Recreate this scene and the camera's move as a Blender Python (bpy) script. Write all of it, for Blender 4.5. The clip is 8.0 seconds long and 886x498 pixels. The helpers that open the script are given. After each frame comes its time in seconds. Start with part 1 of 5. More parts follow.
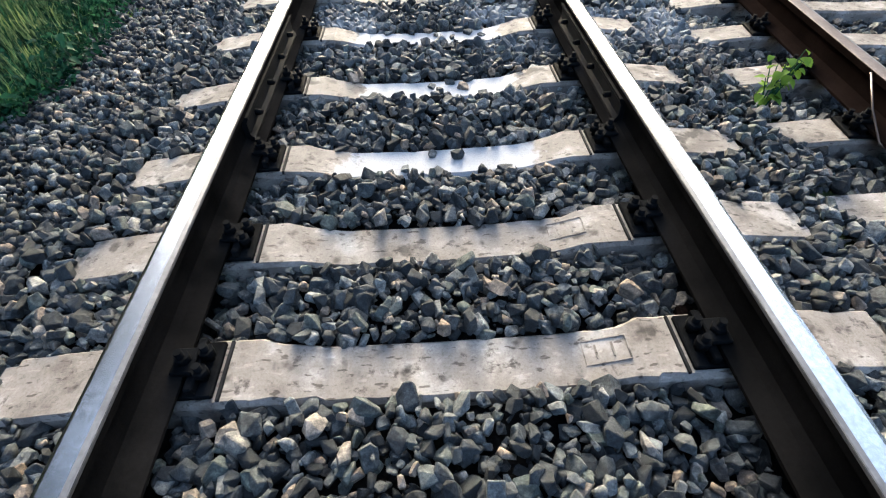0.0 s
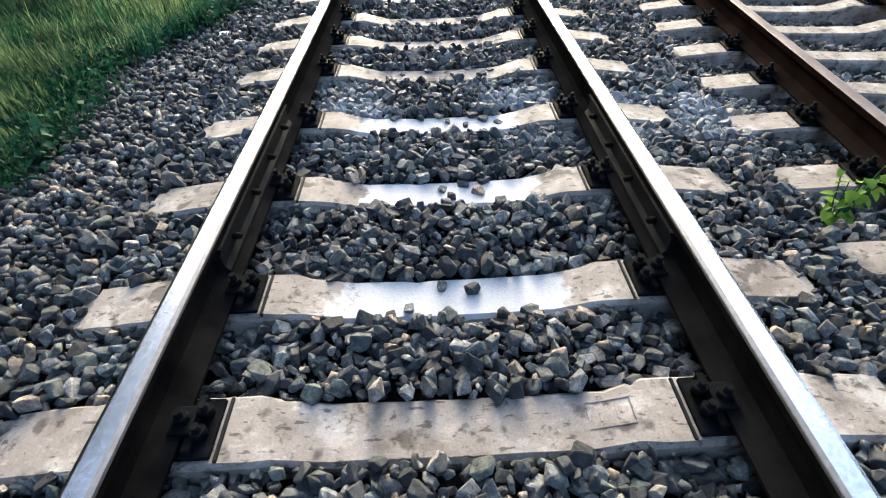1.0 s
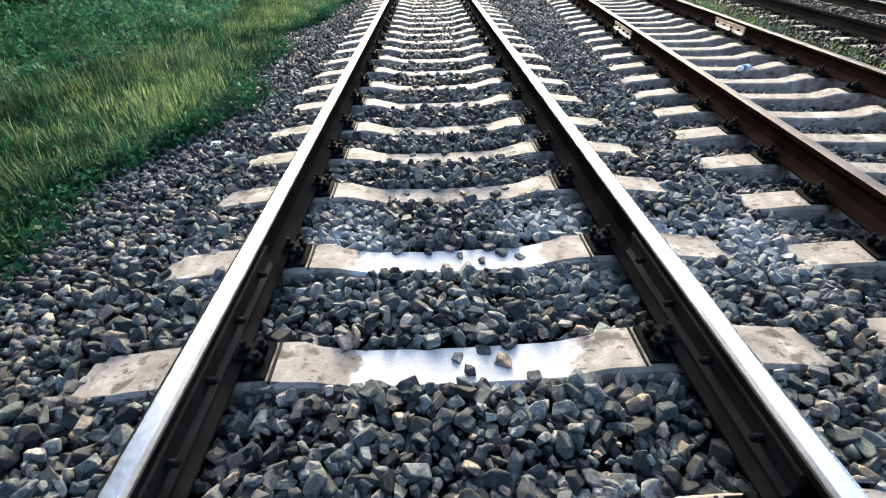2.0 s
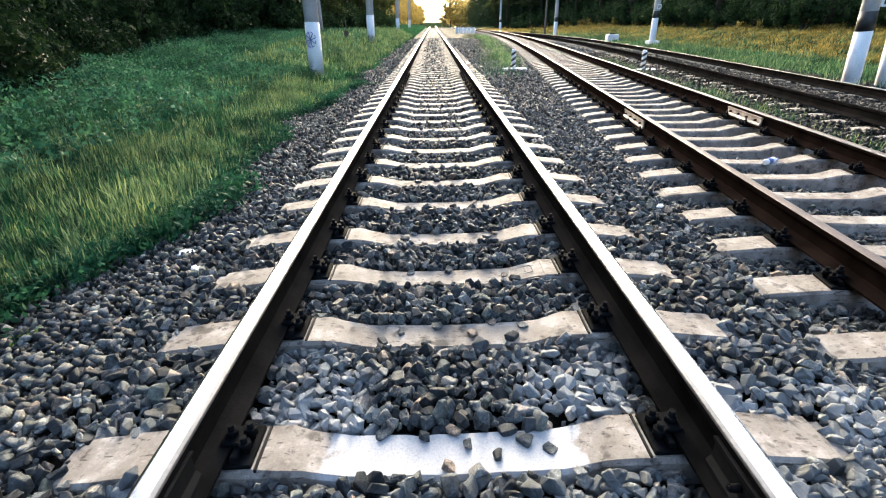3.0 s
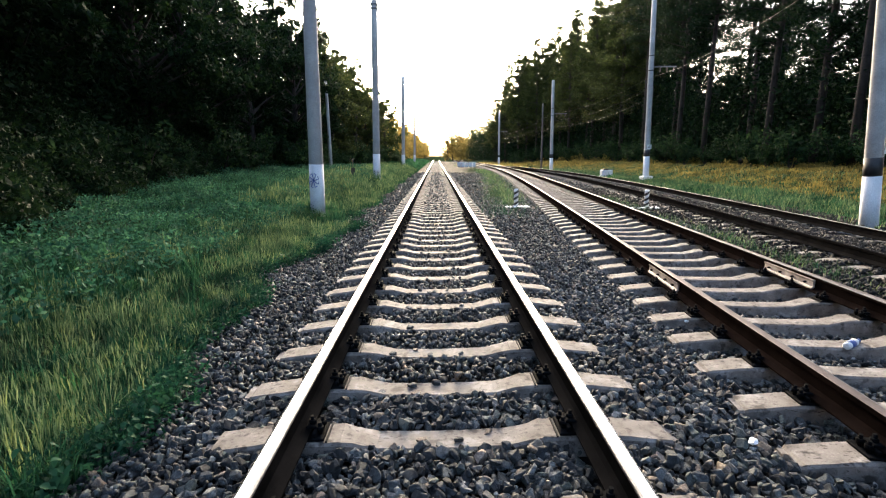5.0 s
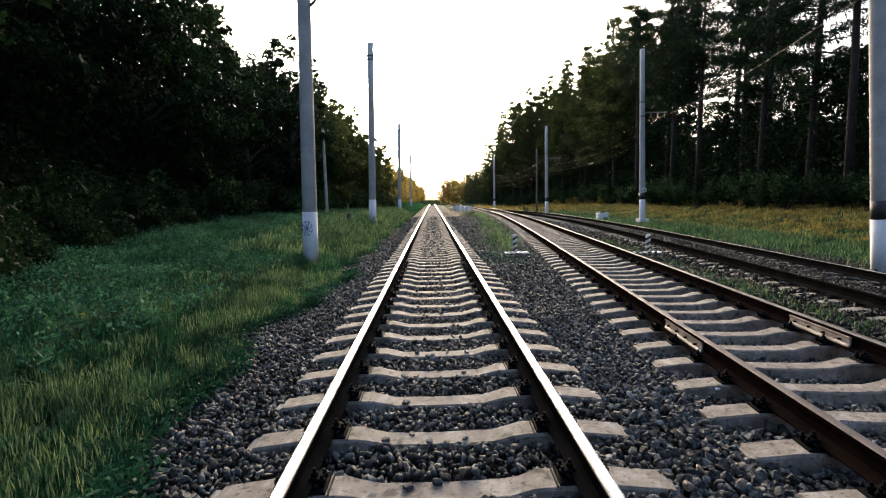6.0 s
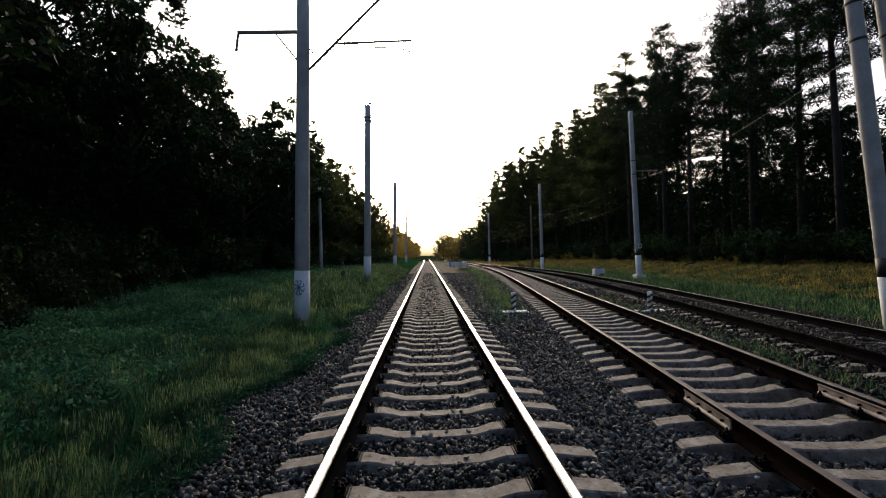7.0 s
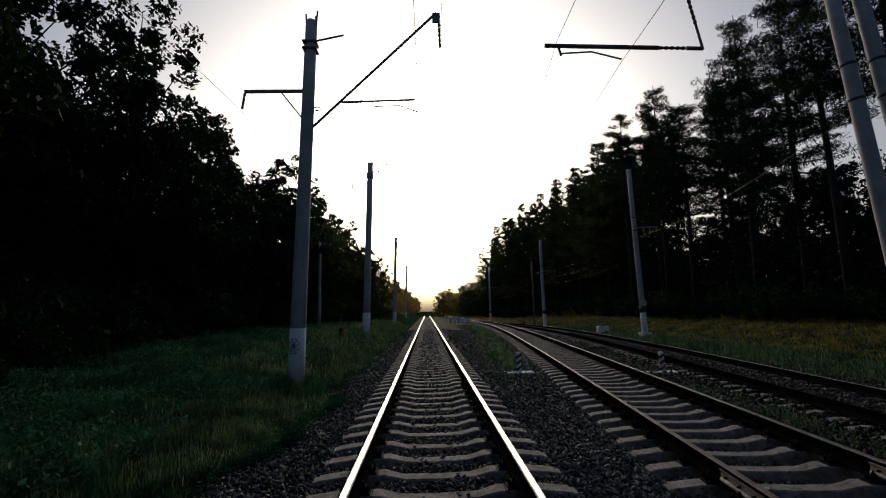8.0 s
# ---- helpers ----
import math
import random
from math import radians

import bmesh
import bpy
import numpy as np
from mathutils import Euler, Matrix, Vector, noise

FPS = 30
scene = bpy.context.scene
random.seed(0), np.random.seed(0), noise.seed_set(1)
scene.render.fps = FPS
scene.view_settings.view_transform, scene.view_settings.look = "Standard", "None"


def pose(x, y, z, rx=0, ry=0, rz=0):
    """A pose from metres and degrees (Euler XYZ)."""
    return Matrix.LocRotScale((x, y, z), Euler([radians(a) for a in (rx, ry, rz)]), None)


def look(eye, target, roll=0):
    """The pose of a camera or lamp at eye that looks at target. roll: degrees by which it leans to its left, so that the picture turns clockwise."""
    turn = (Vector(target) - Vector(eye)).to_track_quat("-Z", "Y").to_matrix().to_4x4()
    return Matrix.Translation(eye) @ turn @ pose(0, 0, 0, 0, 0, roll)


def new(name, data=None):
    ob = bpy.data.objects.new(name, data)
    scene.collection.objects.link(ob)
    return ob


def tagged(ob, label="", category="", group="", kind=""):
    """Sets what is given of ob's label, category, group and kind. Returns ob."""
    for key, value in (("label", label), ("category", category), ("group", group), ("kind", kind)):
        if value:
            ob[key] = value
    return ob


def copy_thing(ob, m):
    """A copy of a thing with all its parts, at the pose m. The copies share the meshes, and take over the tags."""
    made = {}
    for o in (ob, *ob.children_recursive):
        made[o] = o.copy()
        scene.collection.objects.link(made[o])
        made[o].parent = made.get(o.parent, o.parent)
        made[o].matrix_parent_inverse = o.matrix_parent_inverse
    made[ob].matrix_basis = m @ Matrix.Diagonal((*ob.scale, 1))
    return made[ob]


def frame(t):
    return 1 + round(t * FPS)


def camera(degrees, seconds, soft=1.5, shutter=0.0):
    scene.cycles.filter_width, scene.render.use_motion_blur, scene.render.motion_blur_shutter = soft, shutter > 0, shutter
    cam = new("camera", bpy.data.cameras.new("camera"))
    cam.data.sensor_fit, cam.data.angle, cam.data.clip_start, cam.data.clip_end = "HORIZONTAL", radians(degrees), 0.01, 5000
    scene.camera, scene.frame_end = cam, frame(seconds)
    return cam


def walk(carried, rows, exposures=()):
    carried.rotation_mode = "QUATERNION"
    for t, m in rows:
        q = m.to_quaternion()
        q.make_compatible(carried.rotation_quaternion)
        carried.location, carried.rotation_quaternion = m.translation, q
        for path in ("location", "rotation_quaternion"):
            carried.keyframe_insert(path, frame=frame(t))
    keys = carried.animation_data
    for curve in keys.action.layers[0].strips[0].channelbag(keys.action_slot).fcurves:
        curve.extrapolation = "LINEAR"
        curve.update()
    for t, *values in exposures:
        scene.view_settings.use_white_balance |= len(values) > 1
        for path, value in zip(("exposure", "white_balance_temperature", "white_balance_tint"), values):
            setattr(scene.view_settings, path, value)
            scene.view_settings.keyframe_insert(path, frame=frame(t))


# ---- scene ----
# camera and its way along the track
cam = camera(87.65, 8.0, soft=1.15)
PATH = [
    (0.0, -0.039, -0.687, 0.946, -1.74, -47.39, -1.96),
    (0.5, -0.028, -0.428, 0.991, -1.36, -46.62, -1.66),
    (1.0, -0.030, -0.141, 1.007, -0.86, -43.59, -1.58),
    (1.5, -0.049, 0.169, 1.008, -0.95, -40.17, -1.59),
    (2.0, -0.064, 0.442, 1.004, -1.12, -34.38, -1.49),
    (2.2, -0.064, 0.551, 1.016, -1.16, -32.44, -1.52),
    (3.3, -0.029, 1.301, 1.084, -0.45, -23.77, -0.99),
    (3.5, -0.032, 1.431, 1.116, -0.33, -22.05, -1.02),
    (4.0, -0.026, 1.735, 1.184, -0.38, -17.97, -1.12),
    (4.5, -0.006, 1.964, 1.245, -0.42, -14.83, -0.92),
    (5.8, -0.010, 2.602, 1.373, -1.19, -6.79, -1.25),
    (6.0, -0.020, 2.680, 1.380, -1.22, -6.11, -1.43),
    (6.5, -0.038, 2.862, 1.407, -1.62, -2.86, -1.76),
    (7.0, -0.044, 3.041, 1.442, -2.00, 0.76, -1.60),
    (7.5, -0.060, 3.221, 1.449, -2.16, 4.10, -1.34),
    (8.0, -0.085, 3.404, 1.480, -2.17, 7.65, -1.40),
]


def aimed(x, y, z, yaw, pitch, roll):
    a, e = radians(yaw), radians(pitch)
    return look((x, y, z), (x - math.sin(a) * math.cos(e), y + math.cos(a) * math.cos(e), z + math.sin(e)), roll)


walk(cam, [(t, aimed(*row)) for t, *row in PATH],
     exposures=[(0.0, 3.1, 6050, 4), (2.0, 3.24, 6050, 4), (3.5, 3.2, 6300, 6), (4.5, 2.95, 6350, 8), (6.0, 2.02, 6350, 9), (7.0, 0.82, 6250, 10), (7.5, 0.02, 6100, 9), (8.0, -0.6, 5900, 8)])

# low evening sun straight ahead over the track
SUN_EL, SUN_AZ = 15.0, 0.0
world = bpy.data.worlds.new("world")
scene.world = world
world.use_nodes = True
wn = world.node_tree.nodes
sky = wn.new("ShaderNodeTexSky")
sky.sky_type, sky.sun_disc = "NISHITA", False
sky.sun_elevation, sky.sun_rotation = radians(SUN_EL), radians(SUN_AZ)
sky.air_density, sky.dust_density, sky.ozone_density = 0.7, 7.5, 1.0
wn["Background"].inputs[1].default_value = 0.15
world.node_tree.links.new(sky.outputs[0], wn["Background"].inputs[0])
sun = new("sun", bpy.data.lights.new("sun", "SUN"))
sun.data.energy, sun.data.angle, sun.data.color = 0.16, radians(6), (1.0, 0.7, 0.42)
sd = Vector((math.sin(radians(SUN_AZ)) * math.cos(radians(SUN_EL)), math.cos(radians(SUN_AZ)) * math.cos(radians(SUN_EL)), math.sin(radians(SUN_EL))))
sun.rotation_euler = sd.to_track_quat("Z", "Y").to_euler()


# ---- materials ----
def mat(name, rough=0.8, metal=0.0):
    m = bpy.data.materials.new(name)
    m.use_nodes = True
    b = m.node_tree.nodes["Principled BSDF"]
    b.inputs["Roughness"].default_value, b.inputs["Metallic"].default_value = rough, metal
    return m, m.node_tree.nodes, m.node_tree.links, b


def ramp(nodes, stops):
    r = nodes.new("ShaderNodeValToRGB")
    while len(r.color_ramp.elements) < len(stops):
        r.color_ramp.elements.new(0.5)
    for e, (p, c) in zip(r.color_ramp.elements, stops):
        e.position, e.color = p, (*c, 1)
    return r


def tex_noise(nodes, links, scale, detail=6.0, rough=0.6, vec=None):
    n = nodes.new("ShaderNodeTexNoise")
    n.inputs["Scale"].default_value, n.inputs["Detail"].default_value, n.inputs["Roughness"].default_value = scale, detail, rough
    if vec is not None:
        links.new(vec, n.inputs["Vector"])
    return n


def mixed(nodes, links, fac, a, b, mode="MIX"):
    m = nodes.new("ShaderNodeMix")
    m.data_type, m.blend_type = "RGBA", mode
    for s, v in ((m.inputs["Factor"], fac), (m.inputs["A"], a), (m.inputs["B"], b)):
        if isinstance(v, bpy.types.NodeSocket):
            links.new(v, s)
        else:
            s.default_value = v if not isinstance(v, tuple) else (*v, 1)
    return m.outputs["Result"]


def bumped(nodes, links, b, height, strength, dist):
    n = nodes.new("ShaderNodeBump")
    n.inputs["Strength"].default_value, n.inputs["Distance"].default_value = strength, dist
    links.new(height, n.inputs["Height"])
    links.new(n.outputs[0], b.inputs["Normal"])


def two_scale(name, dark, light, s1, s2, rough=0.85, metal=0.0, bump=0.4, dist=0.004, coord="Object", spec=0.5):
    m, n, l, b = mat(name, rough, metal)
    b.inputs["Specular IOR Level"].default_value = spec
    tc = n.new("ShaderNodeTexCoord").outputs[coord]
    a, c = tex_noise(n, l, s1, vec=tc), tex_noise(n, l, s2, 8, 0.7, vec=tc)
    r = ramp(n, [(0.3, dark), (0.7, light)])
    l.new(a.outputs[0], r.inputs[0])
    fine = ramp(n, [(0.3, (0.72, 0.72, 0.72)), (0.7, (1.15, 1.15, 1.15))])
    l.new(c.outputs[0], fine.inputs[0])
    l.new(mixed(n, l, 1.0, r.outputs[0], fine.outputs[0], "MULTIPLY"), b.inputs["Base Color"])
    bumped(n, l, b, c.outputs[0], bump, dist)
    return m


def stone_material(name, tones):
    m, n, l, b = mat(name, 0.8)
    geo = n.new("ShaderNodeNewGeometry")
    tc = n.new("ShaderNodeTexCoord").outputs["Object"]
    tone = ramp(n, tones)
    l.new(geo.outputs["Random Per Island"], tone.inputs[0])
    fine = tex_noise(n, l, 110, 8, 0.75, tc)
    fr = ramp(n, [(0.34, (0.5, 0.51, 0.53)), (0.5, (1.0, 1.0, 1.0)), (0.64, (1.6, 1.58, 1.55))])
    l.new(fine.outputs[0], fr.inputs[0])
    mottle = tex_noise(n, l, 30, 4, 0.65, tc)
    mr = ramp(n, [(0.32, (0.42, 0.43, 0.45)), (0.5, (0.95, 0.95, 0.95)), (0.68, (1.6, 1.57, 1.5))])
    l.new(mottle.outputs[0], mr.inputs[0])
    col = mixed(n, l, 1.0, mixed(n, l, 1.0, tone.outputs[0], fr.outputs[0], "MULTIPLY"), mr.outputs[0], "MULTIPLY")
    # pale lime dust spilled round the painted sleepers
    dust = tex_noise(n, l, 2.2, 3, 0.5, tc)
    sep = n.new("ShaderNodeSeparateXYZ")
    l.new(tc, sep.inputs[0])
    band = n.new("ShaderNodeMath")
    band.operation = "SUBTRACT"
    l.new(sep.outputs[1], band.inputs[0])
    band.inputs[1].default_value = 2.35
    sq = n.new("ShaderNodeMath")
    sq.operation = "POWER"
    l.new(band.outputs[0], sq.inputs[0])
    sq.inputs[1].default_value = 2
    fall = n.new("ShaderNodeMapRange")
    fall.inputs["From Min"].default_value, fall.inputs["From Max"].default_value = 0.02, 0.3
    fall.inputs["To Min"].default_value, fall.inputs["To Max"].default_value = 0.6, 0.0
    l.new(sq.outputs[0], fall.inputs[0])
    mul = n.new("ShaderNodeMath")
    mul.operation = "MULTIPLY"
    l.new(fall.outputs[0], mul.inputs[0])
    dr = ramp(n, [(0.42, (0, 0, 0)), (0.62, (1, 1, 1))])
    l.new(dust.outputs[0], dr.inputs[0])
    l.new(dr.outputs[0], mul.inputs[1])
    flip = n.new("ShaderNodeMath")
    flip.operation = "SUBTRACT"
    flip.inputs[0].default_value = 0.7
    l.new(sep.outputs[0], flip.inputs[1])
    ax = n.new("ShaderNodeMath")
    ax.operation = "MAXIMUM"
    l.new(sep.outputs[0], ax.inputs[0])
    l.new(flip.outputs[0], ax.inputs[1])
    near = n.new("ShaderNodeMapRange")
    near.inputs["From Min"].default_value, near.inputs["From Max"].default_value = 1.5, 2.1
    near.inputs["To Min"].default_value, near.inputs["To Max"].default_value = 1.0, 0.0
    l.new(ax.outputs[0], near.inputs[0])
    lim = n.new("ShaderNodeMath")
    lim.operation = "MULTIPLY"
    l.new(mul.outputs[0], lim.inputs[0])
    l.new(near.outputs[0], lim.inputs[1])
    col = mixed(n, l, lim.outputs[0], col, (0.33, 0.35, 0.365))
    l.new(col, b.inputs["Base Color"])
    b.inputs["Specular IOR Level"].default_value = 0.35
    bumped(n, l, b, fine.outputs[0], 0.9, 0.006)
    return m


def concrete_material(name, paint=False):
    m, n, l, b = mat(name, 0.85)
    tc = n.new("ShaderNodeTexCoord").outputs["Object"]
    info = n.new("ShaderNodeObjectInfo")
    off = n.new("ShaderNodeVectorMath")
    off.operation = "MULTIPLY_ADD"
    l.new(info.outputs["Random"], off.inputs[0])
    off.inputs[1].default_value = (37, 21, 13)
    l.new(tc, off.inputs[2])
    v = off.outputs[0]
    big, mid, fine = tex_noise(n, l, 7.0, 5, 0.6, v), tex_noise(n, l, 20, 7, 0.7, v), tex_noise(n, l, 130, 8, 0.75, v)
    r = ramp(n, [(0.34, (0.116, 0.098, 0.083)), (0.45, (0.184, 0.161, 0.14)), (0.55, (0.212, 0.188, 0.166)), (0.64, (0.3, 0.276, 0.251))])
    l.new(big.outputs[0], r.inputs[0])
    spots = ramp(n, [(0.33, (0.28, 0.26, 0.25)), (0.43, (1, 1, 1))])
    l.new(mid.outputs[0], spots.inputs[0])
    grain = ramp(n, [(0.34, (0.75, 0.74, 0.73)), (0.5, (1, 1, 1)), (0.68, (1.12, 1.12, 1.12))])
    l.new(fine.outputs[0], grain.inputs[0])
    col = mixed(n, l, 1.0, mixed(n, l, 1.0, r.outputs[0], spots.outputs[0], "MULTIPLY"), grain.outputs[0], "MULTIPLY")
    # oil smudges and small scrapes
    smudge, pits = tex_noise(n, l, 11, 3, 0.5, v), n.new("ShaderNodeMapping")
    pits.inputs["Scale"].default_value = (0.35, 1.0, 1.0)
    l.new(v, pits.inputs["Vector"])
    scrape = tex_noise(n, l, 55, 2, 0.5, pits.outputs[0])
    sr = ramp(n, [(0.33, (0.34, 0.33, 0.32)), (0.41, (1, 1, 1))])
    l.new(smudge.outputs[0], sr.inputs[0])
    pr2 = ramp(n, [(0.31, (0.35, 0.33, 0.31)), (0.37, (1, 1, 1)), (0.63, (1, 1, 1)), (0.7, (1.3, 1.3, 1.3))])
    l.new(scrape.outputs[0], pr2.inputs[0])
    col = mixed(n, l, 1.0, mixed(n, l, 1.0, col, sr.outputs[0], "MULTIPLY"), pr2.outputs[0], "MULTIPLY")
    if paint:
        sep = n.new("ShaderNodeSeparateXYZ")
        l.new(tc, sep.inputs[0])
        w = n.new("ShaderNodeMath")
        w.operation = "MULTIPLY_ADD"
        l.new(big.outputs[0], w.inputs[0])
        w.inputs[1].default_value = 0.35
        l.new(sep.outputs[0], w.inputs[2])
        pr = ramp(n, [(0.0, (0, 0, 0)), (0.03, (1, 1, 1)), (0.97, (1, 1, 1)), (1.0, (0, 0, 0))])
        mr = n.new("ShaderNodeMapRange")
        mr.inputs["From Min"].default_value, mr.inputs["From Max"].default_value = -0.22, 0.62
        l.new(w.outputs[0], mr.inputs[0])
        l.new(mr.outputs[0], pr.inputs[0])
        white = mixed(n, l, 1.0, (0.37, 0.37, 0.375), grain.outputs[0], "MULTIPLY")
        col = mixed(n, l, pr.outputs[0], col, white)
    l.new(col, b.inputs["Base Color"])
    bumped(n, l, b, fine.outputs[0], 0.45, 0.004)
    return m


def leaf_material(name, dark, light, trans=0.35):
    m, n, l, b = mat(name, 0.6)
    geo = n.new("ShaderNodeNewGeometry")
    tc = n.new("ShaderNodeTexCoord").outputs["Object"]
    r = ramp(n, [(0.0, dark), (1.0, light)])
    l.new(geo.outputs["Random Per Island"], r.inputs[0])
    big = tex_noise(n, l, 0.7, 3, 0.6, tc)
    br = ramp(n, [(0.35, (0.5, 0.58, 0.56)), (0.65, (1.25, 1.27, 1.18))])
    l.new(big.outputs[0], br.inputs[0])
    clump = tex_noise(n, l, 3.6, 2, 0.5, tc)
    cr = ramp(n, [(0.36, (0.55, 0.62, 0.66)), (0.52, (1.0, 1.0, 1.0)), (0.66, (1.5, 1.32, 1.02))])
    l.new(clump.outputs[0], cr.inputs[0])
    col = mixed(n, l, 1.0, mixed(n, l, 1.0, r.outputs[0], br.outputs[0], "MULTIPLY"), cr.outputs[0], "MULTIPLY")
    l.new(col, b.inputs["Base Color"])
    b.inputs["Specular IOR Level"].default_value = 0.06
    t = n.new("ShaderNodeBsdfTranslucent")
    l.new(col, t.inputs[0])
    mx = n.new("ShaderNodeMixShader")
    mx.inputs[0].default_value = trans
    l.new(b.outputs[0], mx.inputs[1])
    l.new(t.outputs[0], mx.inputs[2])
    l.new(mx.outputs[0], n["Material Output"].inputs[0])
    return m


M_STONE = stone_material("gravel_stone", [(0.0, (0.01022, 0.01237, 0.01405)), (0.38, (0.03021, 0.03481, 0.03865)), (0.6, (0.0622, 0.06871, 0.07108)), (0.7, (0.07819, 0.08978, 0.07819)), (0.76, (0.08886, 0.09528, 0.09774)), (0.88, (0.1422, 0.152, 0.1511)), (0.93, (0.1778, 0.1374, 0.1022)), (0.96, (0.1865, 0.1466, 0.1155)), (1.0, (0.2221, 0.2273, 0.2178))])
M_STONE_OILY = stone_material("oil_stained_stone", [(0.0, (0.004, 0.0041, 0.0043)), (0.5, (0.01, 0.01, 0.01)), (0.85, (0.022, 0.0215, 0.02)), (1.0, (0.06, 0.057, 0.054))])
# bed under the stones, coloured near black to paint shade in their gaps
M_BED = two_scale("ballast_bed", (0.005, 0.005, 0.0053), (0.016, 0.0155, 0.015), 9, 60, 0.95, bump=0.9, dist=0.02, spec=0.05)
M_SOIL = two_scale("soil", (0.012, 0.018, 0.01), (0.035, 0.05, 0.024), 0.6, 12, 0.95, bump=0.9, dist=0.03, spec=0.0)
M_CONC = concrete_material("sleeper_concrete")
M_CONC_W = concrete_material("sleeper_concrete_painted", True)
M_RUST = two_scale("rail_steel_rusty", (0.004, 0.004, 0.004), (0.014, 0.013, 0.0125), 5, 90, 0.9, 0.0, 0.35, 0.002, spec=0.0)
M_RUST2 = two_scale("rail_steel_brown", (0.0038, 0.0028, 0.0025), (0.013, 0.0088, 0.0076), 5, 90, 0.9, 0.0, 0.35, 0.002, spec=0.0)
M_SHINE = two_scale("polished_rail_head", (0.62, 0.62, 0.63), (0.75, 0.75, 0.76), 3, 60, 0.22, 1.0, 0.04, 0.001)
M_DULL = two_scale("worn_rail_head", (0.1, 0.08, 0.07), (0.2, 0.165, 0.15), 4, 60, 0.5, 0.8, 0.1, 0.001)
M_EDGE = two_scale("dull_rail_edge", (0.1, 0.1, 0.105), (0.2, 0.2, 0.205), 4, 60, 0.5, 0.7, 0.1, 0.001)
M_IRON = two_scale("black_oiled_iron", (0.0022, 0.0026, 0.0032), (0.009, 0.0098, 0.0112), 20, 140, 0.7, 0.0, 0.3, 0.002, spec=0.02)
M_MAST = two_scale("mast_concrete", (0.33, 0.32, 0.305), (0.5, 0.487, 0.465), 2.0, 40, 0.85, 0, 0.4, 0.004)
M_LIME = two_scale("white_limewash", (0.76, 0.76, 0.76), (0.88, 0.88, 0.87), 3, 50, 0.85, 0, 0.3, 0.003)
M_BLUE = two_scale("blue_paint", (0.07, 0.11, 0.3), (0.12, 0.18, 0.42), 8, 60, 0.6, 0, 0.1, 0.001)
M_BLACK = two_scale("black_paint", (0.015, 0.015, 0.016), (0.04, 0.04, 0.04), 8, 60, 0.6, 0, 0.1, 0.001)
M_STEEL = two_scale("grey_painted_steel", (0.1, 0.1, 0.11), (0.2, 0.2, 0.21), 4, 60, 0.55, 0.4, 0.15, 0.001)
M_WOOD = two_scale("creosoted_timber", (0.05, 0.042, 0.036), (0.16, 0.14, 0.12), 4, 50, 0.85, 0, 0.5, 0.004)
M_PLATE = two_scale("galvanised_fishplate", (0.25, 0.195, 0.17), (0.56, 0.48, 0.43), 7, 80, 0.6, 0.0, 0.3, 0.002)
M_WIRE = two_scale("copper_wire", (0.09, 0.08, 0.066), (0.16, 0.14, 0.115), 4, 40, 0.5, 0.7, 0.0, 0.001)
M_GLASSY = two_scale("brown_insulator", (0.06, 0.04, 0.035), (0.12, 0.08, 0.06), 8, 60, 0.3, 0, 0.05, 0.001)
M_FISH = two_scale("dark_fishplate", (0.003, 0.0034, 0.004), (0.014, 0.015, 0.017), 9, 90, 0.7, 0, 0.3, 0.002, spec=0.08)
M_GRASS = leaf_material("grass_blade", (0.009, 0.048, 0.025), (0.05, 0.138, 0.07), 0.45)
M_STRAW = leaf_material("dry_grass", (0.072, 0.13, 0.066), (0.22, 0.28, 0.145), 0.45)
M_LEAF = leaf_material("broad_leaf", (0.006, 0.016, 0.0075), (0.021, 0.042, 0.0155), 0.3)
# lit copies of the leaf material: backlight and haze are put into the colour
M_LEAF_MID = leaf_material("sunlit_mid_leaf", (0.026, 0.04, 0.013), (0.085, 0.1, 0.034), 0.5)
M_LEAF_FAR = leaf_material("sunglow_far_leaf", (0.24, 0.17, 0.05), (0.5, 0.36, 0.12), 0.65)
M_SHRUB = leaf_material("shrub_leaf", (0.011, 0.03, 0.014), (0.042, 0.075, 0.03), 0.4)
M_HERB = leaf_material("herb_leaf", (0.016, 0.07, 0.045), (0.07, 0.18, 0.11), 0.4)
M_CREEP = leaf_material("dark_creeping_leaf", (0.008, 0.042, 0.026), (0.032, 0.1, 0.056), 0.35)
# low sunlight on bank grass and shrubs, put into their base colour
M_GOLD = leaf_material("sunlit_gold_leaf", (0.15, 0.13, 0.045), (0.42, 0.31, 0.095), 0.5)
M_WEED = leaf_material("bright_weed_leaf", (0.07, 0.16, 0.02), (0.2, 0.31, 0.05), 0.4)
M_NEEDLE = leaf_material("pine_needles", (0.01, 0.024, 0.012), (0.03, 0.052, 0.022), 0.2)
M_BARK = two_scale("bark", (0.018, 0.015, 0.013), (0.05, 0.04, 0.033), 3, 25, 0.95, 0, 0.9, 0.02)
M_PINEBARK = two_scale("pine_bark", (0.016, 0.0125, 0.01), (0.046, 0.033, 0.026), 3, 25, 0.95, 0, 0.9, 0.02)


# ---- helpers of this scene ----
def mesh_ob(name, bm, material, parent=None):
    me = bpy.data.meshes.new(name)
    bm.to_mesh(me)
    bm.free()
    me.materials.append(material)
    ob = new(name, me)
    if parent:
        ob.parent = parent
    return ob


def part(name, bm, material, parent, label=""):
    ob = mesh_ob(name, bm, material, parent)
    return tagged(ob, label) if label else ob


def thing(name, label, category, group="", at=None):
    e = new(name)
    e.empty_display_size = 0.1
    if at is not None:
        e.matrix_basis = at
    return tagged(e, label, category, group)


